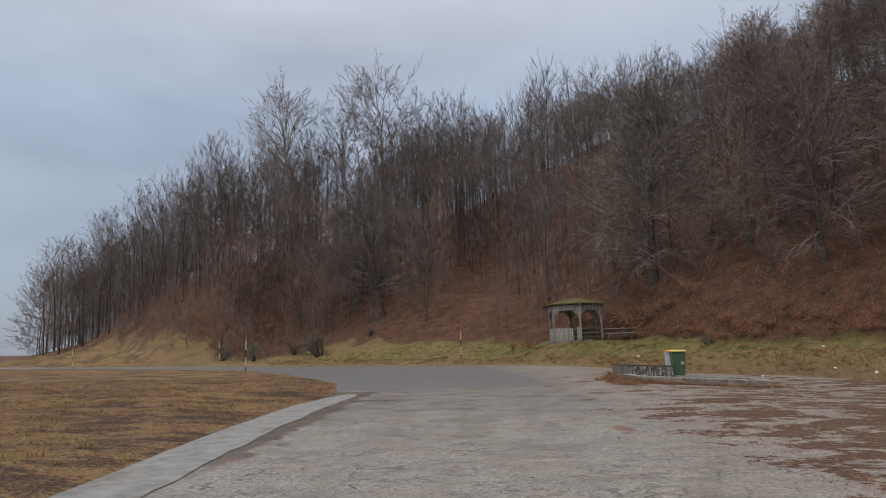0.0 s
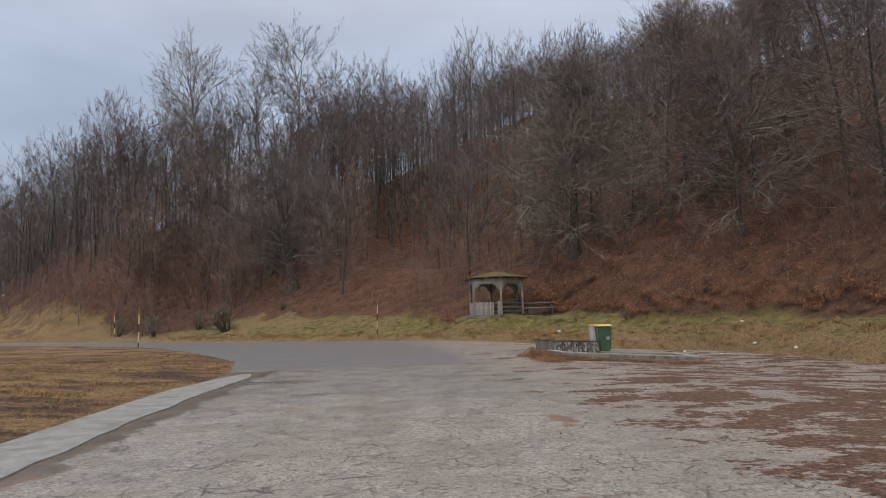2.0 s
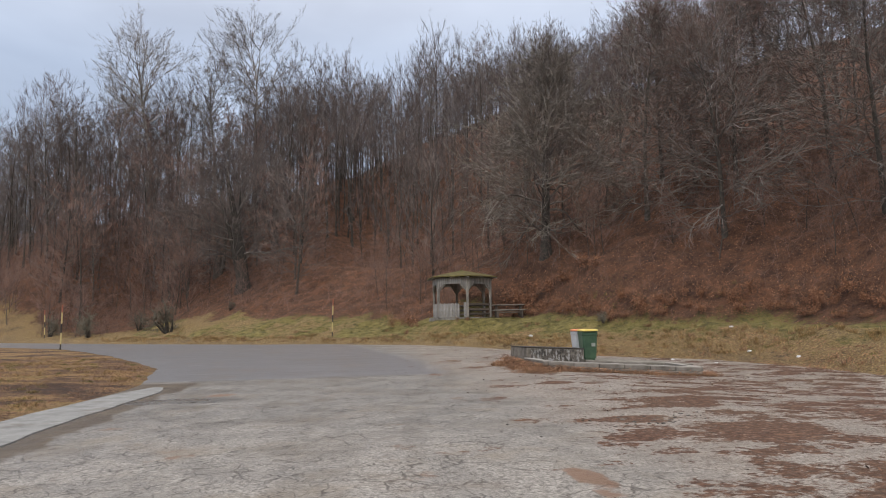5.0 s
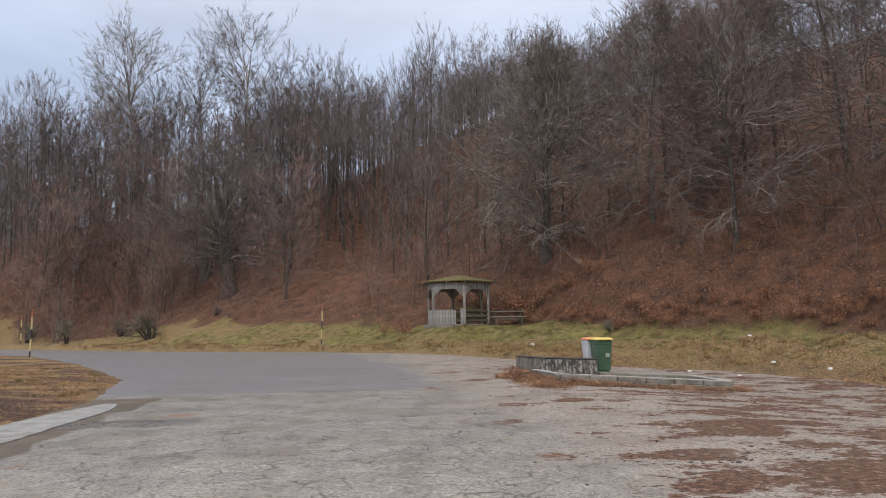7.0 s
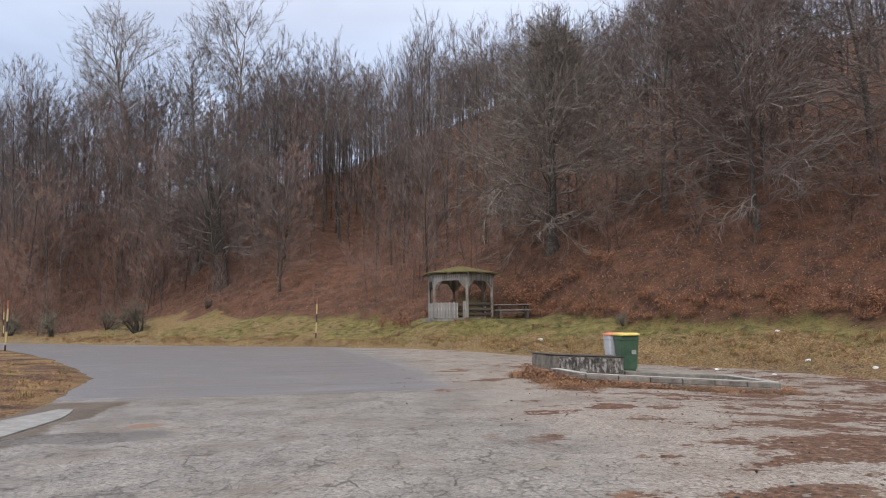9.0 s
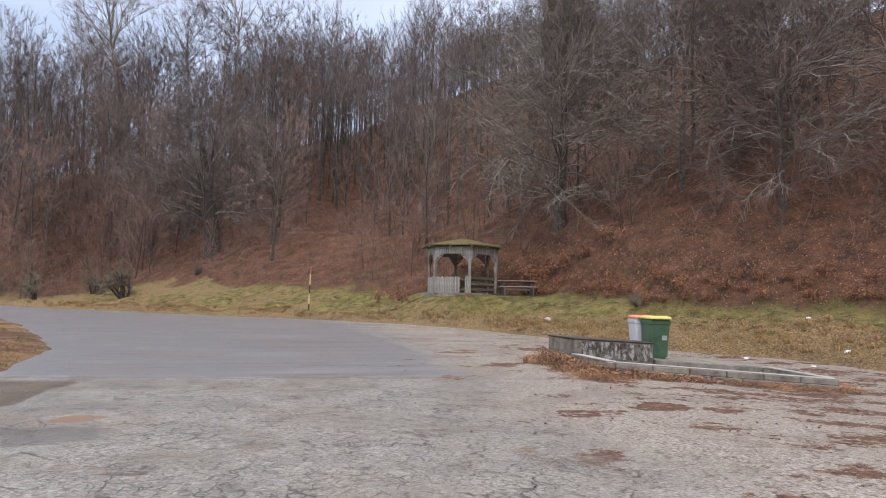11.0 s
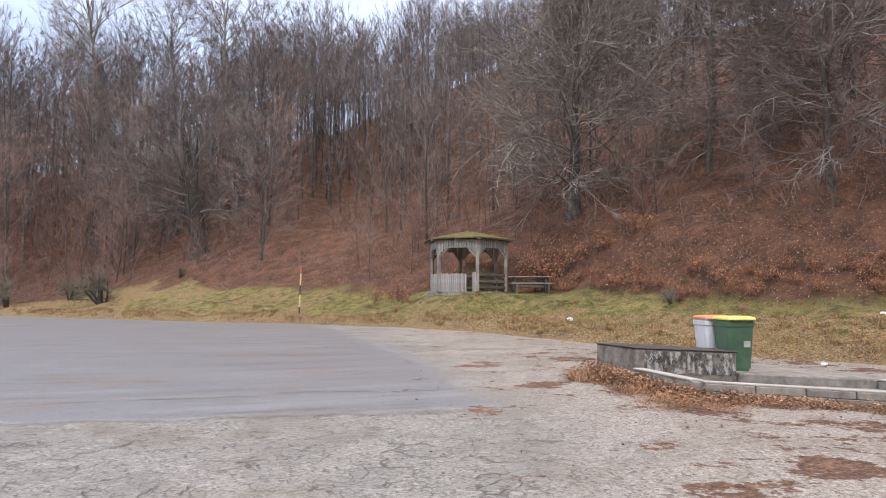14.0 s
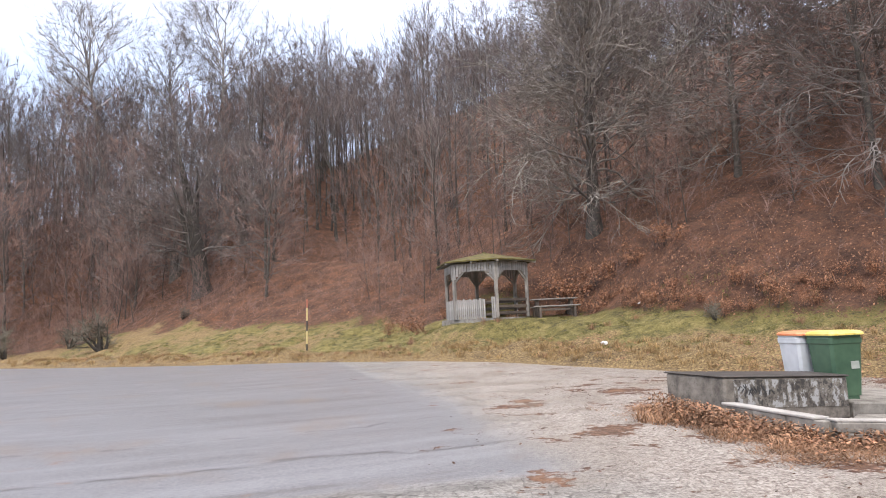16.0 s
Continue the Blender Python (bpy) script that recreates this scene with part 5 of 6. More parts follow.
def picnic_table(x, y, turn, label):
    z = height(x, y)
    root = thing("picnic_table", pose(x, y, z, 0, 0, turn), label, "picnic table", "picnic tables")
    for i in range(4):
        box_part("tabletop_plank", (2.0, 0.17, 0.05), (0, -0.27 + i * 0.18, 0.78), M_WOOD, root, bevel=0.006)
    for s in (-1, 1):
        for i in range(2):
            box_part("seat_plank", (2.0, 0.14, 0.05), (0, s * (0.66 + 0.15 * i), 0.46), M_WOOD, root, bevel=0.006)
        for q in (-0.75, 0.75):
            box_part("seat_leg", (0.1, 0.26, 0.50), (q, s * 0.73, 0.19), M_DARKWOOD, root)
            box_part("seat_rail", (0.08, 0.5, 0.08), (q, s * 0.5, 0.40), M_DARKWOOD, root)
    for q in (-0.75, 0.75):
        box_part("table_leg", (0.12, 0.42, 0.84), (q, 0, 0.335), M_DARKWOOD, root)
    box_part("stretcher", (1.6, 0.07, 0.1), (0, 0, 0.32), M_DARKWOOD, root)


picnic_table(11.0, 44.5, -8, "weathered plank picnic table beside the timber shelter")


# ---- concrete fountain basin ----
def prism(poly, z0, z1, bevel=0.015):
    bm = bmesh.new()
    lo = [bm.verts.new((x, y, z0)) for x, y in poly]
    f = bm.faces.new(lo)
    if f.normal.z > 0:
        f.normal_flip()
    f.normal_update()
    r = bmesh.ops.extrude_face_region(bm, geom=[f])
    vs = [v for v in r["geom"] if isinstance(v, bmesh.types.BMVert)]
    for v in vs:
        v.co.z = z1
    bmesh.ops.recalc_face_normals(bm, faces=bm.faces[:])
    if bevel:
        bmesh.ops.bevel(bm, geom=bm.edges[:], offset=bevel, segments=1, affect="EDGES", profile=0.5)
    return bm


def bar_poly(a, b, w):
    a, b = Vector(a), Vector(b)
    d = (b - a).normalized()
    n = Vector((-d.y, d.x)) * (w / 2)
    return [tuple(a - n), tuple(b - n), tuple(b + n), tuple(a + n)]


RIM = 0.27


def lean_to(bm):
    """The whole basin falls with the ground."""
    for v in bm.verts:
        v.co.z -= 0.055 * (v.co.x - 7.0)
    return bm


def basin():
    root = thing("basin", Matrix(), "shallow roadside concrete basin with a pale cement rim", "basin")
    K1, K2, K3, K4 = (6.74, 23.65), (6.6, 25.3), (11.05, 22.9), (11.22, 25.1)
    P = (8.55, 25.3)
    part("floor", lean_to(prism([K1, K3, K4, P], -0.2, 0.09, 0)), M_CONCRETE, root)

    def course(a, b, z0, z1, n, w, mat, name):
        a, b = Vector(a), Vector(b)
        for i in range(n):
            p, q = a.lerp(b, (i + 0.012) / n), a.lerp(b, (i + 0.988) / n)
            part(name, lean_to(prism(bar_poly(p, q, w), z0, z1, 0.012)), mat, root)

    course(K1, K3, -0.1, 0.125, 7, 0.24, M_CONCRETE, "kerb_stone")
    course(K1, K3, 0.127, RIM - 0.03, 6, 0.21, M_CONCRETE, "kerb_stone")
    course(K1, K2, -0.1, RIM - 0.03, 3, 0.2, M_CONCRETE, "kerb_stone")
    course(K3, K4, -0.1, RIM - 0.03, 4, 0.2, M_CONCRETE, "kerb_stone")
    part("rim_cap", lean_to(prism(bar_poly(K1, K3, 0.19), RIM - 0.028, RIM - 0.004, 0.006)), M_RIM, root, "pale cement rim")
    part("rim_cap", lean_to(prism(bar_poly((K1[0] - 0.01, K1[1] + 0.12), K2, 0.22), RIM - 0.03, RIM + 0.003, 0.008)), M_RIM, root)
    part("rim_cap", lean_to(prism(bar_poly((K3[0] + 0.02, K3[1] + 0.12), K4, 0.22), RIM - 0.03, RIM + 0.003, 0.008)), M_RIM, root)
    part("platform", lean_to(prism([(8.53, 25.34), (11.15, 25.15), (12.3, 25.4), (11.9, 27.0), (9.6, 28.0), (8.53, 27.2)], -0.1, RIM - 0.02, 0.02)), M_CONCRETE, root, "stained concrete platform")
    return root


basin()


def trough():
    root = thing("water_trough", Matrix(), "grey plastered trough wall with flaked graffiti and a black cap", "trough")
    A, B = Vector((6.60, 25.36)), Vector((8.50, 25.36))
    back = Vector((-0.24, 1.1))
    C, D = A + back, B + Vector((0.0, 0.8))
    z1 = 0.545

    def tilt_top(bm):
        for v in bm.verts:
            if v.co.z > 0.2:
                v.co.z += 0.09 - 0.047 * (v.co.x - 6.6)
        return bm

    part("wall", tilt_top(prism([tuple(A), tuple(B), tuple(D), tuple(C)], -0.05, z1 - 0.025, 0.02)), M_WALLC, root)
    g = 0.025
    d = (B - A).normalized()
    part("cap", tilt_top(prism([tuple(A - d * g - Vector((0, g))), tuple(B + d * g - Vector((0, g))), tuple(D + d * g + Vector((0, g))), tuple(C - d * g + Vector((0, g)))], z1 - 0.025, z1, 0.012)), M_CAP, root, "blackened top slab")
    n = Vector((d.y, -d.x))
    if n.y > 0:
        n = -n
    rng = random.Random(8)
    L = (B - A).length
    turn = Matrix.Rotation(math.atan2(d.y, d.x), 4, "Z")

    def dab(u, z, w, h, mat, name, tilt=0.0, lift=0.004):
        p = A + d * u + n * lift
        box_part(name, (w, 0.006, h), (p.x, p.y, z), mat, root, turn=turn @ Matrix.Rotation(tilt, 4, "Y"), bevel=0.002)

    # flaked whitewash with unreadable black strokes
    bm = bmesh.new()
    q = [A + d * u + n * 0.004 for u in (0.14, L - 0.03)]
    zs = [(0.20, 0.575), (0.12, 0.50)]
    vs = []
    for p, (z0, z2) in zip(q, zs):
        for off in (0.0, 0.004):
            vs += [bm.verts.new((p.x + n.x * off, p.y + n.y * off, z0)), bm.verts.new((p.x + n.x * off, p.y + n.y * off, z2))]
    for f in ((2, 6, 7, 3), (0, 1, 5, 4), (0, 2, 3, 1), (4, 5, 7, 6), (1, 3, 7, 5), (0, 4, 6, 2)):
        bm.faces.new([vs[k] for k in f])
    bmesh.ops.recalc_face_normals(bm, faces=bm.faces[:])
    part("painted_patch", bm, M_GRAFFITI, root, "flaked white and black paint")
    for i in range(18):
        u = 0.18 + 0.55 * rng.random()
        dab(u, 0.43 + rng.uniform(-0.04, 0.04) - 0.03 * u, rng.uniform(0.012, 0.02), rng.uniform(0.06, 0.12), M_PAINTK, "paint_stroke", rng.uniform(-0.7, 0.7), 0.013 + 0.0002 * i)
    return root


trough()


# ---- wheeled bins ----
def wheeled_bin(name, x, y, z, turn, body, lid, label, lid_label, tilt=0.0):
    root = thing(name, pose(x, y, z, 0, tilt, turn) @ Matrix.Diagonal((1.08, 1.08, 1.12, 1)), label, "bin", "wheeled bins")
    w, dp, h = 0.48, 0.54, 0.84
    bm = bmesh.new()
    levels = [(0.05, 0.39, 0.40), (0.30, 0.42, 0.44), (0.72, 0.465, 0.50), (0.74, 0.49, 0.53), (0.80, 0.49, 0.53), (0.81, 0.475, 0.515), (h, 0.48, 0.52)]
    prev = None
    for zz, ww, dd in levels:
        c = 0.035
        pts = [(-ww / 2 + c, -dd / 2), (ww / 2 - c, -dd / 2), (ww / 2, -dd / 2 + c), (ww / 2, dd / 2 - c), (ww / 2 - c, dd / 2), (-ww / 2 + c, dd / 2), (-ww / 2, dd / 2 - c), (-ww / 2, -dd / 2 + c)]
        ring = [bm.verts.new((px, py, zz)) for px, py in pts]
        if prev is None:
            bm.faces.new(ring[::-1])
        else:
            for i in range(8):
                bm.faces.new((prev[i], prev[(i + 1) % 8], ring[(i + 1) % 8], ring[i]))
        prev = ring
    bm.faces.new(prev)
    part("body", bm, body, root)
    bm = bmesh.new()
    prev = None
    for zz, ww, dd in ((h + 0.004, 0.51, 0.57), (h + 0.028, 0.51, 0.57), (h + 0.05, 0.48, 0.53), (h + 0.066, 0.36, 0.40)):
        c = 0.04
        pts = [(-ww / 2 + c, -dd / 2), (ww / 2 - c, -dd / 2), (ww / 2, -dd / 2 + c), (ww / 2, dd / 2 - c), (ww / 2 - c, dd / 2), (-ww / 2 + c, dd / 2), (-ww / 2, dd / 2 - c), (-ww / 2, -dd / 2 + c)]
        ring = [bm.verts.new((px, py - 0.02, zz)) for px, py in pts]
        if prev is None:
            bm.faces.new(ring[::-1])
        else:
            for i in range(8):
                bm.faces.new((prev[i], prev[(i + 1) % 8], ring[(i + 1) % 8], ring[i]))
        prev = ring
    bm.faces.new(prev)
    lid_ob = part("lid", bm, lid, root, lid_label)
    for side in (-0.13, 0.13):
        box_part("grip", (0.11, 0.035, 0.03), (side, -0.325, h + 0.018), lid, lid_ob, bevel=0.006)
    bm = bmesh.new()
    bmesh.ops.create_cone(bm, cap_ends=True, segments=10, radius1=0.014, radius2=0.014, depth=0.40)
    bmesh.ops.rotate(bm, verts=bm.verts, matrix=Matrix.Rotation(radians(90), 3, "Y"))
    bmesh.ops.translate(bm, verts=bm.verts, vec=(0, 0.30, h + 0.01))
    part("handle", bm, body, root)
    for s in (-1, 1):
        bm = bmesh.new()
        bmesh.ops.create_cone(bm, cap_ends=True, segments=18, radius1=0.1, radius2=0.1, depth=0.045)
        bmesh.ops.bevel(bm, geom=[e for e in bm.edges if abs(e.verts[0].co.z - e.verts[1].co.z) < 1e-5], offset=0.008, segments=1, affect="EDGES")
        bmesh.ops.rotate(bm, verts=bm.verts, matrix=Matrix.Rotation(radians(90), 3, "Y"))
        bmesh.ops.translate(bm, verts=bm.verts, vec=(s * 0.215, 0.20, 0.1))
        wheel = part("wheel", bm, M_RUBBER, root)
        bm = bmesh.new()
        bmesh.ops.create_cone(bm, cap_ends=True, segments=14, radius1=0.055, radius2=0.045, depth=0.055)
        bmesh.ops.rotate(bm, verts=bm.verts, matrix=Matrix.Rotation(radians(90), 3, "Y"))
        bmesh.ops.translate(bm, verts=bm.verts, vec=(s * 0.215, 0.20, 0.1))
        part("hub", bm, M_BLACK, wheel)
    box_part("front_foot", (0.3, 0.06, 0.05), (0, -0.16, 0.025), body, root)
    return root


g_bin = wheeled_bin("wheeled_bin", 8.88, 25.97, 0.135, -4, M_BINGREEN, M_LIDYEL, "dark green wheeled bin with a yellow lid on the concrete platform", "yellow lid")
box_part("sticker", (0.12, 0.006, 0.10), (0.10, -0.236, 0.45), M_STICKER, g_bin, "faded pale sticker", bevel=0.001)
wheeled_bin("wheeled_bin", 8.84, 26.58, 0.135, -6, M_BINGREY, M_LIDORA, "pale grey wheeled bin with an orange lid on the concrete platform", "orange lid")


# ---- low plants ----
def leafy_sapling(seed):
    rng = random.Random(seed)
    root = thing("leafy_sapling", Matrix(), "low beech sapling keeping its dry orange-brown leaves", "sapling", "leafy saplings")
    wood, lv, lf = Wood(), [], []
    for _ in range(9):
        p = Vector((rng.uniform(-0.6, 0.6), rng.uniform(-0.6, 0.6), -0.1))
        st = bent(rng, p, sideways(rng, Vector((0, 0, 1)), rng.uniform(0.1, 0.6)), rng.uniform(0.7, 1.7), 3, 0.2, 0.05)
        wood.tube(st, [0.014, 0.011, 0.008, 0.003], 3)
        for _ in range(80):
            c, d = along(st, rng.uniform(0.25, 1.0))
            c = c + Vector((rng.gauss(0, 0.15), rng.gauss(0, 0.15), rng.gauss(0, 0.09)))
            u = sideways(rng, Vector((0, 0, 1)), rng.uniform(0.6, 1.6)) * rng.uniform(0.045, 0.085)
            w = u.cross(sideways(rng, Vector((0, 0, 1)), rng.uniform(0, 1.2))) * 0.55
            o = len(lv)
            lv += [tuple(c - u), tuple(c + w), tuple(c + u), tuple(c - w)]
            lf.append((o, o + 1, o + 2, o + 3))
    tagged(mesh_part("stem_clump", wood.v, wood.f, M_BARK, root), kind="stuff")
    tagged(mesh_part("foliage", lv, lf, M_LEAF_PALE, root), kind="stuff")
    return root


def sapling_band():
    rng = random.Random(21)
    kinds = [leafy_sapling(k) for k in (1, 2, 3)]
    spots = []
    for _ in range(4000):
        if len(spots) >= 90:
            break
        x, y = rng.uniform(4.5, 30), rng.uniform(22, 52)
        s = float(signed(EDGE, np.array([x]), np.array([y]))[0])
        edge = 9.6 - 2.0 * float(smooth01(x, 5, 8)) - 2.4 * float(smooth01(x, 10, 15))
        if not edge + 0.2 < s < edge + 1.5 or not in_view(x, y) or (abs(x - 8.6) < 3 and y < 48.4):
            continue
        if any((x - a) ** 2 + (y - b) ** 2 < 0.35 for a, b in spots):
            continue
        spots.append((x, y))
    for i, (x, y) in enumerate(spots):
        ob = kinds[i] if i < 3 else copy_thing(rng.choice(kinds), Matrix())
        stand(ob, x, y, rng.uniform(0, 6.28), rng.uniform(0.3, 0.62))

    # fuller bushes beside the shelter
    for x, y, size in ((12.7, 45.7, 1.0), (13.5, 44.5, 0.9), (12.1, 46.8, 0.95), (14.4, 43.4, 0.8), (15.4, 42.1, 0.75), (5.3, 49.8, 0.8), (4.2, 50.3, 0.6)):
        stand(copy_thing(rng.choice(kinds), Matrix()), x, y, rng.uniform(0, 6.28), size)


sapling_band()


def shrub(x, y, turn, size, seed, label):
    rng = random.Random(seed)
    root = thing("shrub", Matrix(), label, "shrub", "shrubs")
    wood, crown = Wood(), Wood()
    lean = Vector((-0.35, 0.0, 1)).normalized()
    for k in range(5):
        st = bent(rng, (rng.uniform(-0.1, 0.1), rng.uniform(-0.1, 0.1), -0.2), sideways(rng, lean, rng.uniform(0.1, 0.5)), rng.uniform(1.1, 1.7), 5, 0.22, 0.02)
        wood.tube(st, [0.09, 0.075, 0.06, 0.045, 0.03, 0.01], 6)
        for _ in range(15):
            p, d = along(st, rng.uniform(0.35, 1.0))
            b = bent(rng, p, sideways(rng, d, rng.uniform(0.5, 1.5)), rng.uniform(0.4, 0.9), 3, 0.35, 0.02)
            crown.tube(b, [0.018, 0.013, 0.009, 0.003], 3)
            for _ in range(14):
                q, e = along(b, rng.uniform(0.1, 1.0))
                crown.shoot(bent(rng, q, sideways(rng, e, rng.uniform(0.3, 1.3)), rng.uniform(0.12, 0.32), 2, 0.4, 0.0), 0.010, rng)
    mesh_part("trunk", wood.v, wood.f, M_BARK, root, smooth=True)
    tagged(mesh_part("crown", crown.v, crown.f, M_BUSH, root), kind="stuff")
    stand(root, x, y, turn, size)
    return root


BUSH = shrub(-14.4, 65.2, 0.0, 1.75, 5, "small grey-green leaning shrub on the grassy bank")
for bx, by, bt, bs in ((-22.5, 69.5, 1.0, 1.5), (-18.5, 70.5, 2.0, 1.1), (-9.5, 66.5, 3.0, 0.55), (-27.5, 73, 4.0, 1.3), (14.3, 37.5, 0.6, 0.4)):
    stand(copy_thing(BUSH, Matrix()), bx, by, bt, bs)


def blades(name, mat, seed, count, region, tall, wide, accept, label, clump=1, lay=0.5):
    """Grass blades, each a slim upright triangle rooted in the ground."""
    rng = np.random.RandomState(seed)
    x0, x1, y0, y1 = region
    px, py = rng.uniform(x0, x1, count * 12), rng.uniform(y0, y1, count * 12)
    keep = accept(px, py, rng)
    px, py = px[keep][:count], py[keep][:count]
    px, py = np.repeat(px, clump), np.repeat(py, clump)
    px, py = px + rng.normal(0, 0.06, len(px)), py + rng.normal(0, 0.06, len(py))
    z = surface(px, py)[0]
    n = len(px)
    ang, h = rng.uniform(0, 6.283, n), rng.uniform(0.4, 1.0, n) * tall
    w = wide * rng.uniform(0.6, 1.3, n)
    lx, ly = rng.normal(0, lay, n) * h, rng.normal(0, lay, n) * h
    ca, sa = np.cos(ang) * w / 2, np.sin(ang) * w / 2
    v = np.empty((n, 3, 3))
    v[:, 0] = np.column_stack([px - ca, py - sa, z - 0.02])
    v[:, 1] = np.column_stack([px + ca, py + sa, z - 0.02])
    v[:, 2] = np.column_stack([px + lx, py + ly, z + h])
    f = np.arange(n * 3).reshape(-1, 3)
    return tagged(mesh_part(name, v.reshape(-1, 3).tolist(), f.tolist(), mat), label, "grass", kind="stuff")


def on_bank(lo, hi, soft=0.0):
    def accept(px, py, rng):
        s = signed(EDGE, px, py)
        return (s > lo) & (s < hi) & (np.abs(px - 1) < 0.8 * (py + 6) + 3) & (value_noise(px, py, 0.5, 31) + rng.uniform(-0.7, 0.7, len(px)) > soft)
    return accept


def on_isle(px, py, rng):
    n = -signed(NEAR, px, py)
    return (n > 0.15) & (np.abs(px - 1) < 0.8 * (py + 6) + 3) & (value_noise(px, py, 0.6, 33) + rng.uniform(-0.8, 0.8, len(px)) > 0.0)


blades("dry_grass", M_STRAW, 1, 11000, (-24, 20, 20, 60), 0.15, 0.018, on_bank(0.05, 2.4, 0.25), "matted dry straw grass on the road bank", 2, 1.3)
blades("green_grass", M_GRASS, 2, 8000, (-20, 20, 20, 58), 0.065, 0.018, on_bank(1.0, 8.5, 0.15), "short winter grass on the bank", 2, 0.9)
blades("verge_grass", M_STRAW, 3, 15000, (-22, -4, 3, 30), 0.05, 0.010, on_isle, "flattened dry grass on the roadside verge", 3, 2.6)
blades("dead_stalks", M_WEED, 8, 17000, (-22, -4, 3, 36), 0.10, 0.012, on_isle, "brown broken stalks lying on the roadside verge", 2, 2.0)


def tussocks(name, mat, seed, count, region, accept, tall, label, each=38, wide=0.012):
    """Clumps of long grass that bends over to all sides."""
    rng = np.random.RandomState(seed)
    x0, x1, y0, y1 = region
    cx, cy = rng.uniform(x0, x1, count * 14), rng.uniform(y0, y1, count * 14)
    keep = accept(cx, cy, rng)
    cx, cy = cx[keep][:count], cy[keep][:count]
    size = rng.uniform(0.5, 1.3, len(cx))
    cx, cy, size = np.repeat(cx, each), np.repeat(cy, each), np.repeat(size, each)
    n = len(cx)
    a, ln = rng.uniform(0, 6.283, n), tall * size * rng.uniform(0.5, 1.2, n)
    px, py = cx + np.cos(a) * rng.uniform(0, 0.14, n) * size, cy + np.sin(a) * rng.uniform(0, 0.14, n) * size
    z = surface(px, py)[0] - 0.03
    root = np.column_stack([px, py, z])
    a2 = a + rng.normal(0, 0.5, n)
    out = np.column_stack([np.cos(a2), np.sin(a2), np.zeros(n)]) * ln[:, None]
    up = np.array([0, 0, 1.0]) * ln[:, None]
    bend = rng.uniform(0.4, 1.2, n)[:, None]
    mid, tip = root + out * 0.30 * bend + up * 0.55, root + out * 0.85 * bend + up * rng.uniform(0.15, 0.75, n)[:, None]
    side = np.column_stack([-np.sin(a2), np.cos(a2), np.zeros(n)]) * (wide * rng.uniform(0.6, 1.3, n))[:, None] / 2
    v = np.stack([root - side, root + side, mid + side * 0.8, mid - side * 0.8, tip], 1)
    o = np.arange(n) * 5
    f = [q for k in o.tolist() for q in ((k, k + 1, k + 2, k + 3), (k + 3, k + 2, k + 4))]
    return tagged(mesh_part(name, v.reshape(-1, 3).tolist(), f, mat), label, "grass", kind="stuff")


tussocks("layby_weeds", M_WEED, 19, 26, (3.7, 4.8, 5.9, 7.0), lambda px, py, rng: np.hypot(px - 4.2, (py - 6.4) * 1.2) < 0.5, 0.055, "flattened dead grass on the lay-by gravel", 40)


def on_lip(px, py, rng):
    """The rough sod along the road's edge, and the broken ground at the bank's right."""
    s = signed(EDGE, px, py)
    lip = (s > 0.25) & (s < 2.3 + 1.6 * smooth01(px, 9, 13)) & (value_noise(px, py, 0.45, 35) + rng.uniform(-0.6, 0.6, len(px)) > 0.12)
    return lip & (np.abs(px - 1) < 0.8 * (py + 6) + 3)


tussocks("straw_tussocks", M_STRAW, 11, 950, (-22, 20, 20, 66), on_lip, 0.31, "bent straw-coloured grass tussocks along the road bank")
tussocks("green_tussocks", M_GRASS, 12, 700, (-22, 20, 20, 66), on_bank(0.8, 7.5, 0.2), 0.15, "green winter grass tussocks on the bank", 34)
tussocks("brown_tussocks", M_WEED, 13, 380, (-22, 20, 20, 66), on_bank(0.4, 6.0, 0.55), 0.28, "dead brown weeds among the bank's grass")
tussocks("verge_green_tussocks", M_GRASS, 18, 420, (-20, -4.6, 7, 34), on_isle, 0.12, "short green grass tufts on the roadside verge", 30)
tussocks("verge_tussocks", M_STRAW, 15, 620, (-24, -4.3, 6, 36), on_isle, 0.15, "straw-coloured grass tussocks on the roadside verge", 34)


def near_lines(lines, reach):
    def accept(px, py, rng):
        d = np.full(px.shape, 9.0)
        for (ax, ay), (bx, by) in lines:
            dx, dy = bx - ax, by - ay
            k = np.clip(((px - ax) * dx + (py - ay) * dy) / (dx * dx + dy * dy), 0, 1)
            d = np.minimum(d, np.hypot(px - ax - k * dx, py - ay - k * dy))
        drift = value_noise(px, py, 1.1, 51) * 0.5 + value_noise(px, py, 3.1, 52) * 0.5
        return (d < reach * (0.55 + drift) * (1.25 - 0.14 * np.clip(px - 6.4, 0, 5)) * rng.uniform(0.2, 1.0, len(px)) ** 1.3)
    return accept


FOOT = [((6.3, 26.6), (6.3, 23.5)), ((6.35, 25.0), (6.45, 23.5)), ((6.4, 23.42), (8.4, 23.08)), ((6.4, 23.42), (11.1, 22.7)), ((11.1, 22.7), (11.4, 23.1))]
blades("dry_weeds", M_WEED, 4, 7000, (5.2, 12, 21.4, 27.5), 0.11, 0.010, near_lines(FOOT, 0.95), "dry weeds along the foot of the basin", 2, 2.2)


tussocks("tall_weeds", M_WEED, 14, 26, (5.4, 7.2, 23, 27), near_lines([((6.05, 26.3), (6.2, 25.2)), ((6.2, 25.2), (6.45, 23.7))], 0.7), 0.24, "dry brown weeds heaped against the trough wall", 44)


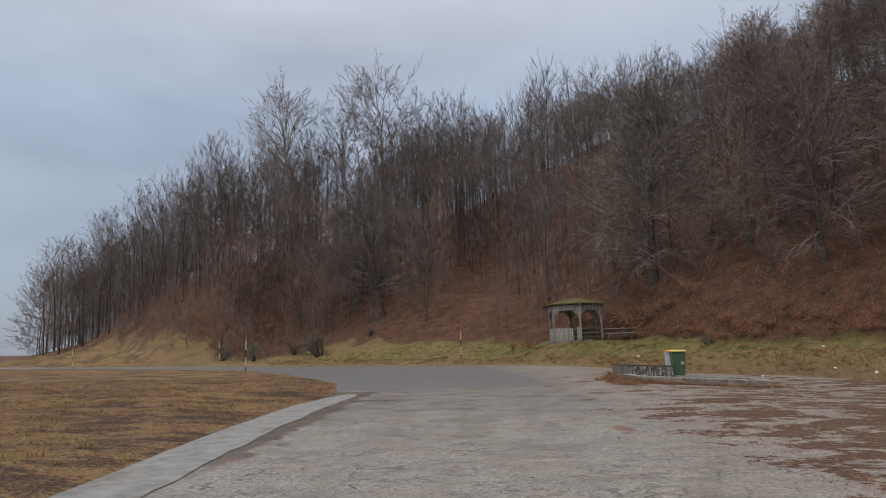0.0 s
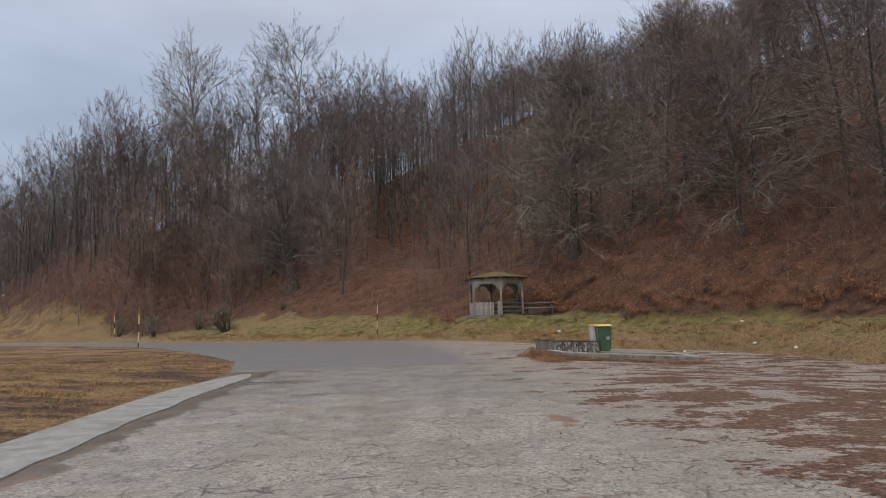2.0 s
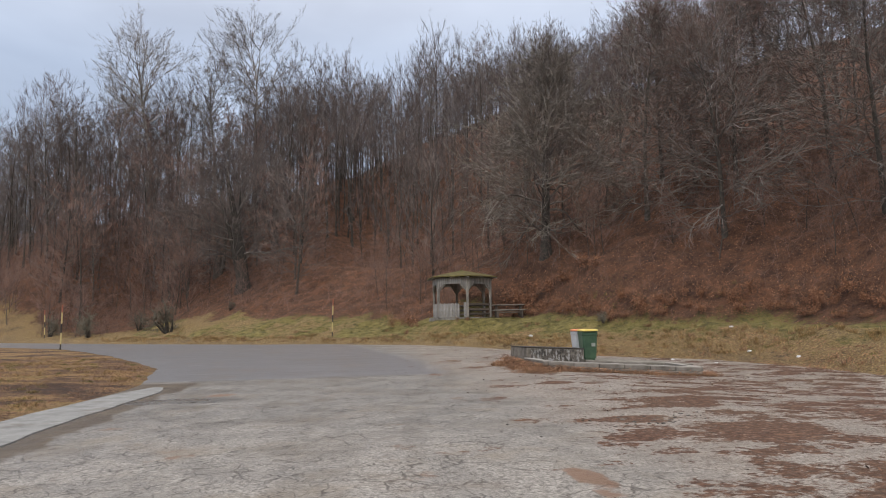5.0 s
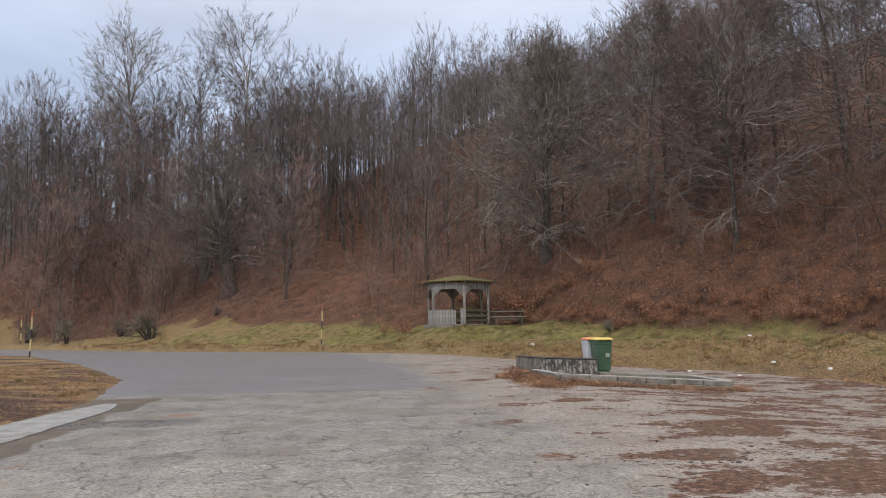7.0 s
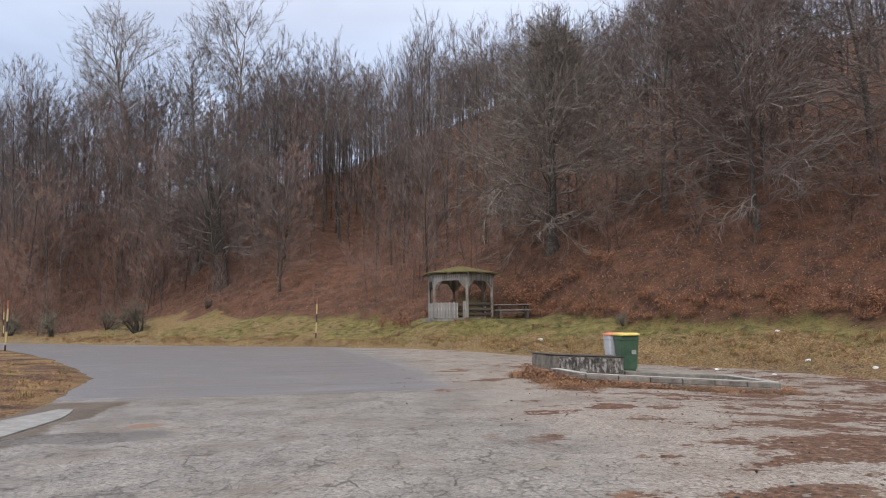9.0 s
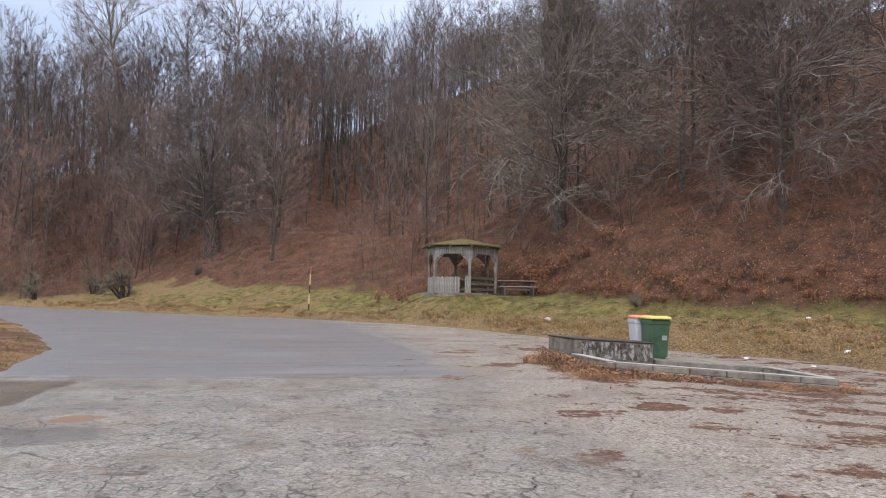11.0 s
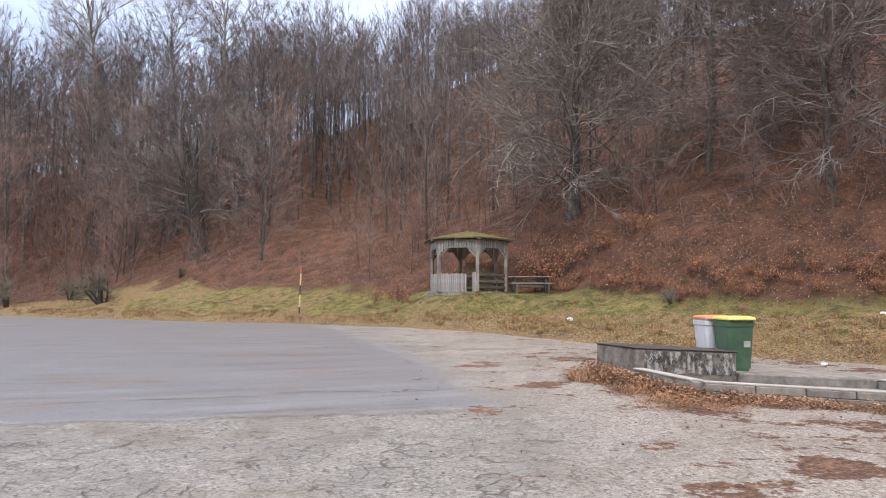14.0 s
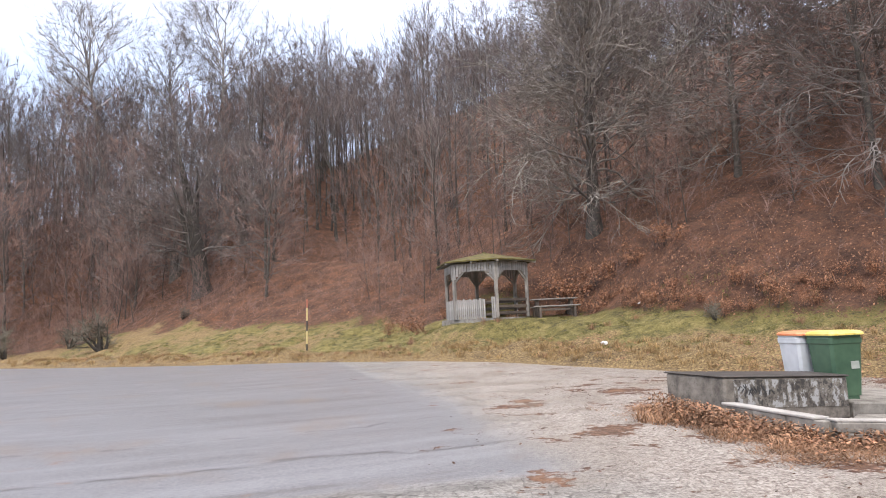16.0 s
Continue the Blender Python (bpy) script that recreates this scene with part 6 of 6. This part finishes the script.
def loose_leaves(name, seed, count, region, accept, label, size=0.05, lift=0.03, mat=M_LEAF):
    rng = np.random.RandomState(seed)
    x0, x1, y0, y1 = region
    px, py = rng.uniform(x0, x1, count * 5), rng.uniform(y0, y1, count * 5)
    keep = accept(px, py, rng)
    px, py = px[keep][:count], py[keep][:count]
    n = len(px)
    z, sx, sy = surface(px, py)
    z = z + rng.uniform(0.006, lift, n)
    a = rng.uniform(0, 6.283, n)
    r = size * rng.uniform(0.6, 1.4, n)
    tilt = rng.normal(0, 0.22, (n, 2)) * r[:, None]
    ux, uy, wx, wy = np.cos(a) * r, np.sin(a) * r, -np.sin(a) * r * 0.55, np.cos(a) * r * 0.55
    u = np.column_stack([ux, uy, tilt[:, 0] + sx * ux + sy * uy])
    w = np.column_stack([wx, wy, tilt[:, 1] + sx * wx + sy * wy])
    c = np.column_stack([px, py, z + np.abs(tilt).sum(1) * 0.6])
    v = np.stack([c - u, c + w, c + u, c - w], 1)
    f = np.arange(n * 4).reshape(-1, 4)
    return tagged(mesh_part(name, v.reshape(-1, 3).tolist(), f.tolist(), mat), label, "leaves", kind="stuff")


def on_layby(px, py, rng):
    s = signed(EDGE, px, py)
    drift = value_noise(px * 0.6, py, 0.9, 41) + 0.6 * value_noise(px, py, 2.2, 42)
    return (s < 0.2) & (drift + 0.13 * np.clip(px - 3, 0, 6) + rng.uniform(-0.5, 0.5, len(px)) > 0.62) & (px > 2.2)


def in_wood(px, py, rng):
    s = signed(EDGE, px, py)
    return (s > 9.6 - 2.0 * smooth01(px, -2, 6) - 2.4 * smooth01(px, 10, 15) - 4.4 * smooth01(-px, 14, 23) + rng.uniform(-1, 1.5, len(px))) & (s < 24) & (np.abs(px - 1) < 0.8 * (py + 6) + 3)


loose_leaves("fallen_leaves", 5, 2500, (2.2, 14.5, 4, 34), on_layby, "brown leaves and dirt scattered over the lay-by", 0.02, 0.01, M_DIRT)
loose_leaves("drifted_leaves", 6, 6000, (5.2, 12, 21.4, 27.5), near_lines(FOOT, 0.8), "brown leaves drifted against the basin", 0.018, 0.13, M_LEAF)
VERGE_TIP = [((-7.5, 31.5), (-4.9, 24.8)), ((-4.9, 24.8), (-4.6, 20.0)), ((-4.6, 20.0), (-4.8, 12.0))]
loose_leaves("verge_leaves", 16, 12000, (-9, -3.4, 11, 33), lambda px, py, rng: near_lines(VERGE_TIP, 1.3)(px, py, rng) & (signed(NEAR, px, py) < -0.05), "orange-brown leaves along the edge of the roadside verge", 0.014, 0.02, M_WEED)


def on_low_bank(px, py, rng):
    s = signed(EDGE, px, py)
    return (s > -0.5) & (s < 3.4) & (value_noise(px, py, 0.5, 44) + rng.uniform(-0.6, 0.6, len(px)) + 0.12 * (px - 12) > 0.15)


loose_leaves("bank_leaves", 17, 9000, (3, 18, 20, 44), on_low_bank, "brown leaves blown over the foot of the bank", 0.03, 0.05)


def leaf_heap(name, seed, count, line, high, wide, mat, label):
    """Leaves and broken stalks blown into a low heap along a line."""
    rng = np.random.RandomState(seed)
    pts = np.array(line)
    k = rng.uniform(0, len(pts) - 1.001, count)
    i = k.astype(int)
    p = pts[i] + (pts[i + 1] - pts[i]) * (k - i)[:, None]
    off = rng.normal(0, wide, (count, 2))
    p[:, :2] += off
    top = high * (1 - 0.75 * k / len(pts)) * np.exp(-(off ** 2).sum(1) / (1.6 * wide) ** 2)
    z = surface(p[:, 0], p[:, 1])[0] + top * rng.uniform(0.0, 1.0, count) ** 0.5
    a, b = rng.uniform(0, 6.283, count), rng.normal(0, 0.45, count)
    r = rng.uniform(0.012, 0.034, count)
    c = np.column_stack([p[:, 0], p[:, 1], z])
    u = np.column_stack([np.cos(a) * np.cos(b), np.sin(a) * np.cos(b), np.sin(b)]) * r[:, None]
    w = np.column_stack([-np.sin(a), np.cos(a), rng.normal(0, 0.4, count)]) * (r * rng.uniform(0.12, 0.6, count))[:, None]
    v = np.stack([c - u, c + w, c + u, c - w], 1)
    return tagged(mesh_part(name, v.reshape(-1, 3).tolist(), np.arange(count * 4).reshape(-1, 4).tolist(), mat), label, "leaves", kind="stuff")


HEAP = [(6.15, 26.5), (6.2, 25.7), (6.25, 25.1), (6.4, 24.4), (6.55, 23.7), (7.3, 23.3), (8.4, 23.1)]
leaf_heap("leaf_heap", 24, 9000, HEAP, 0.36, 0.2, M_WEED, "heap of brown leaves and dead stalks against the trough")
leaf_heap("leaf_heap", 25, 3600, HEAP, 0.36, 0.18, M_LEAF_PALE, "orange-brown leaves on the heap beside the trough")
loose_leaves("wood_leaves", 7, 30000, (-24, 30, 26, 80), in_wood, "red-brown fallen beech leaves under the trees", 0.03, 0.02)
loose_leaves("curled_leaves", 9, 9000, (-12, 30, 26, 66), in_wood, "curled orange beech leaves lying on the slope", 0.028, 0.03, M_LEAF_PALE)


# ---- litter and rubble ----
def crumpled(name, x, y, size, mat, seed, label, category, group):
    bm = bmesh.new()
    bmesh.ops.create_icosphere(bm, subdivisions=2 if size > 0.06 else 1, radius=1.0)
    for v in bm.verts:
        k = 1 + 0.8 * noise.noise(v.co * 1.7 + Vector((seed * 3.1, 0, 0)))
        v.co = Vector((v.co.x * size * k, v.co.y * size * 0.7 * k, max(v.co.z, -0.5) * size * (0.3 if name == "rubble" else 0.5) * k))
    ob = part(name, bm, mat)
    rngz = random.Random(seed)
    ob.matrix_basis = pose(x, y, max(height(x, y), float(road_level(x, y))) + size * 0.12, 0, 0, rngz.uniform(0, 360))
    return tagged(ob, label, category, group)


for i, (lx, ly, ls) in enumerate(((10.55, 38.3, 0.17), (16.3, 28.3, 0.10), (14.2, 27.2, 0.07), (16.6, 26.0, 0.09), (13.4, 41.2, 0.09), (17.6, 31.4, 0.09), (13.6, 29.2, 0.08))):
    crumpled("plastic_bag", lx, ly, ls, M_LITTER, i + 1, "crumpled white plastic litter on the ground", "litter", "litter")
rub = random.Random(14)
for i in range(80):
    lx, ly = 5.0 + rub.gauss(0, 0.75), 14.2 + rub.gauss(0, 0.3)
    crumpled("rubble", lx, ly, rub.choice((0.012, 0.016, 0.022, 0.034)) * rub.uniform(0.7, 1.3), M_CAP if i % 5 else M_ROCK, i + 20, "dark lump of broken asphalt lying on the lay-by", "rubble", "rubble")
for i, (lx, ly, ls) in enumerate(((-2.3, 52.6, 0.30), (-2.95, 52.9, 0.18))):
    crumpled("stone", lx, ly, ls, M_ROCK, i + 70, "dull stone lying in the grass of the bank", "stone", "stones")
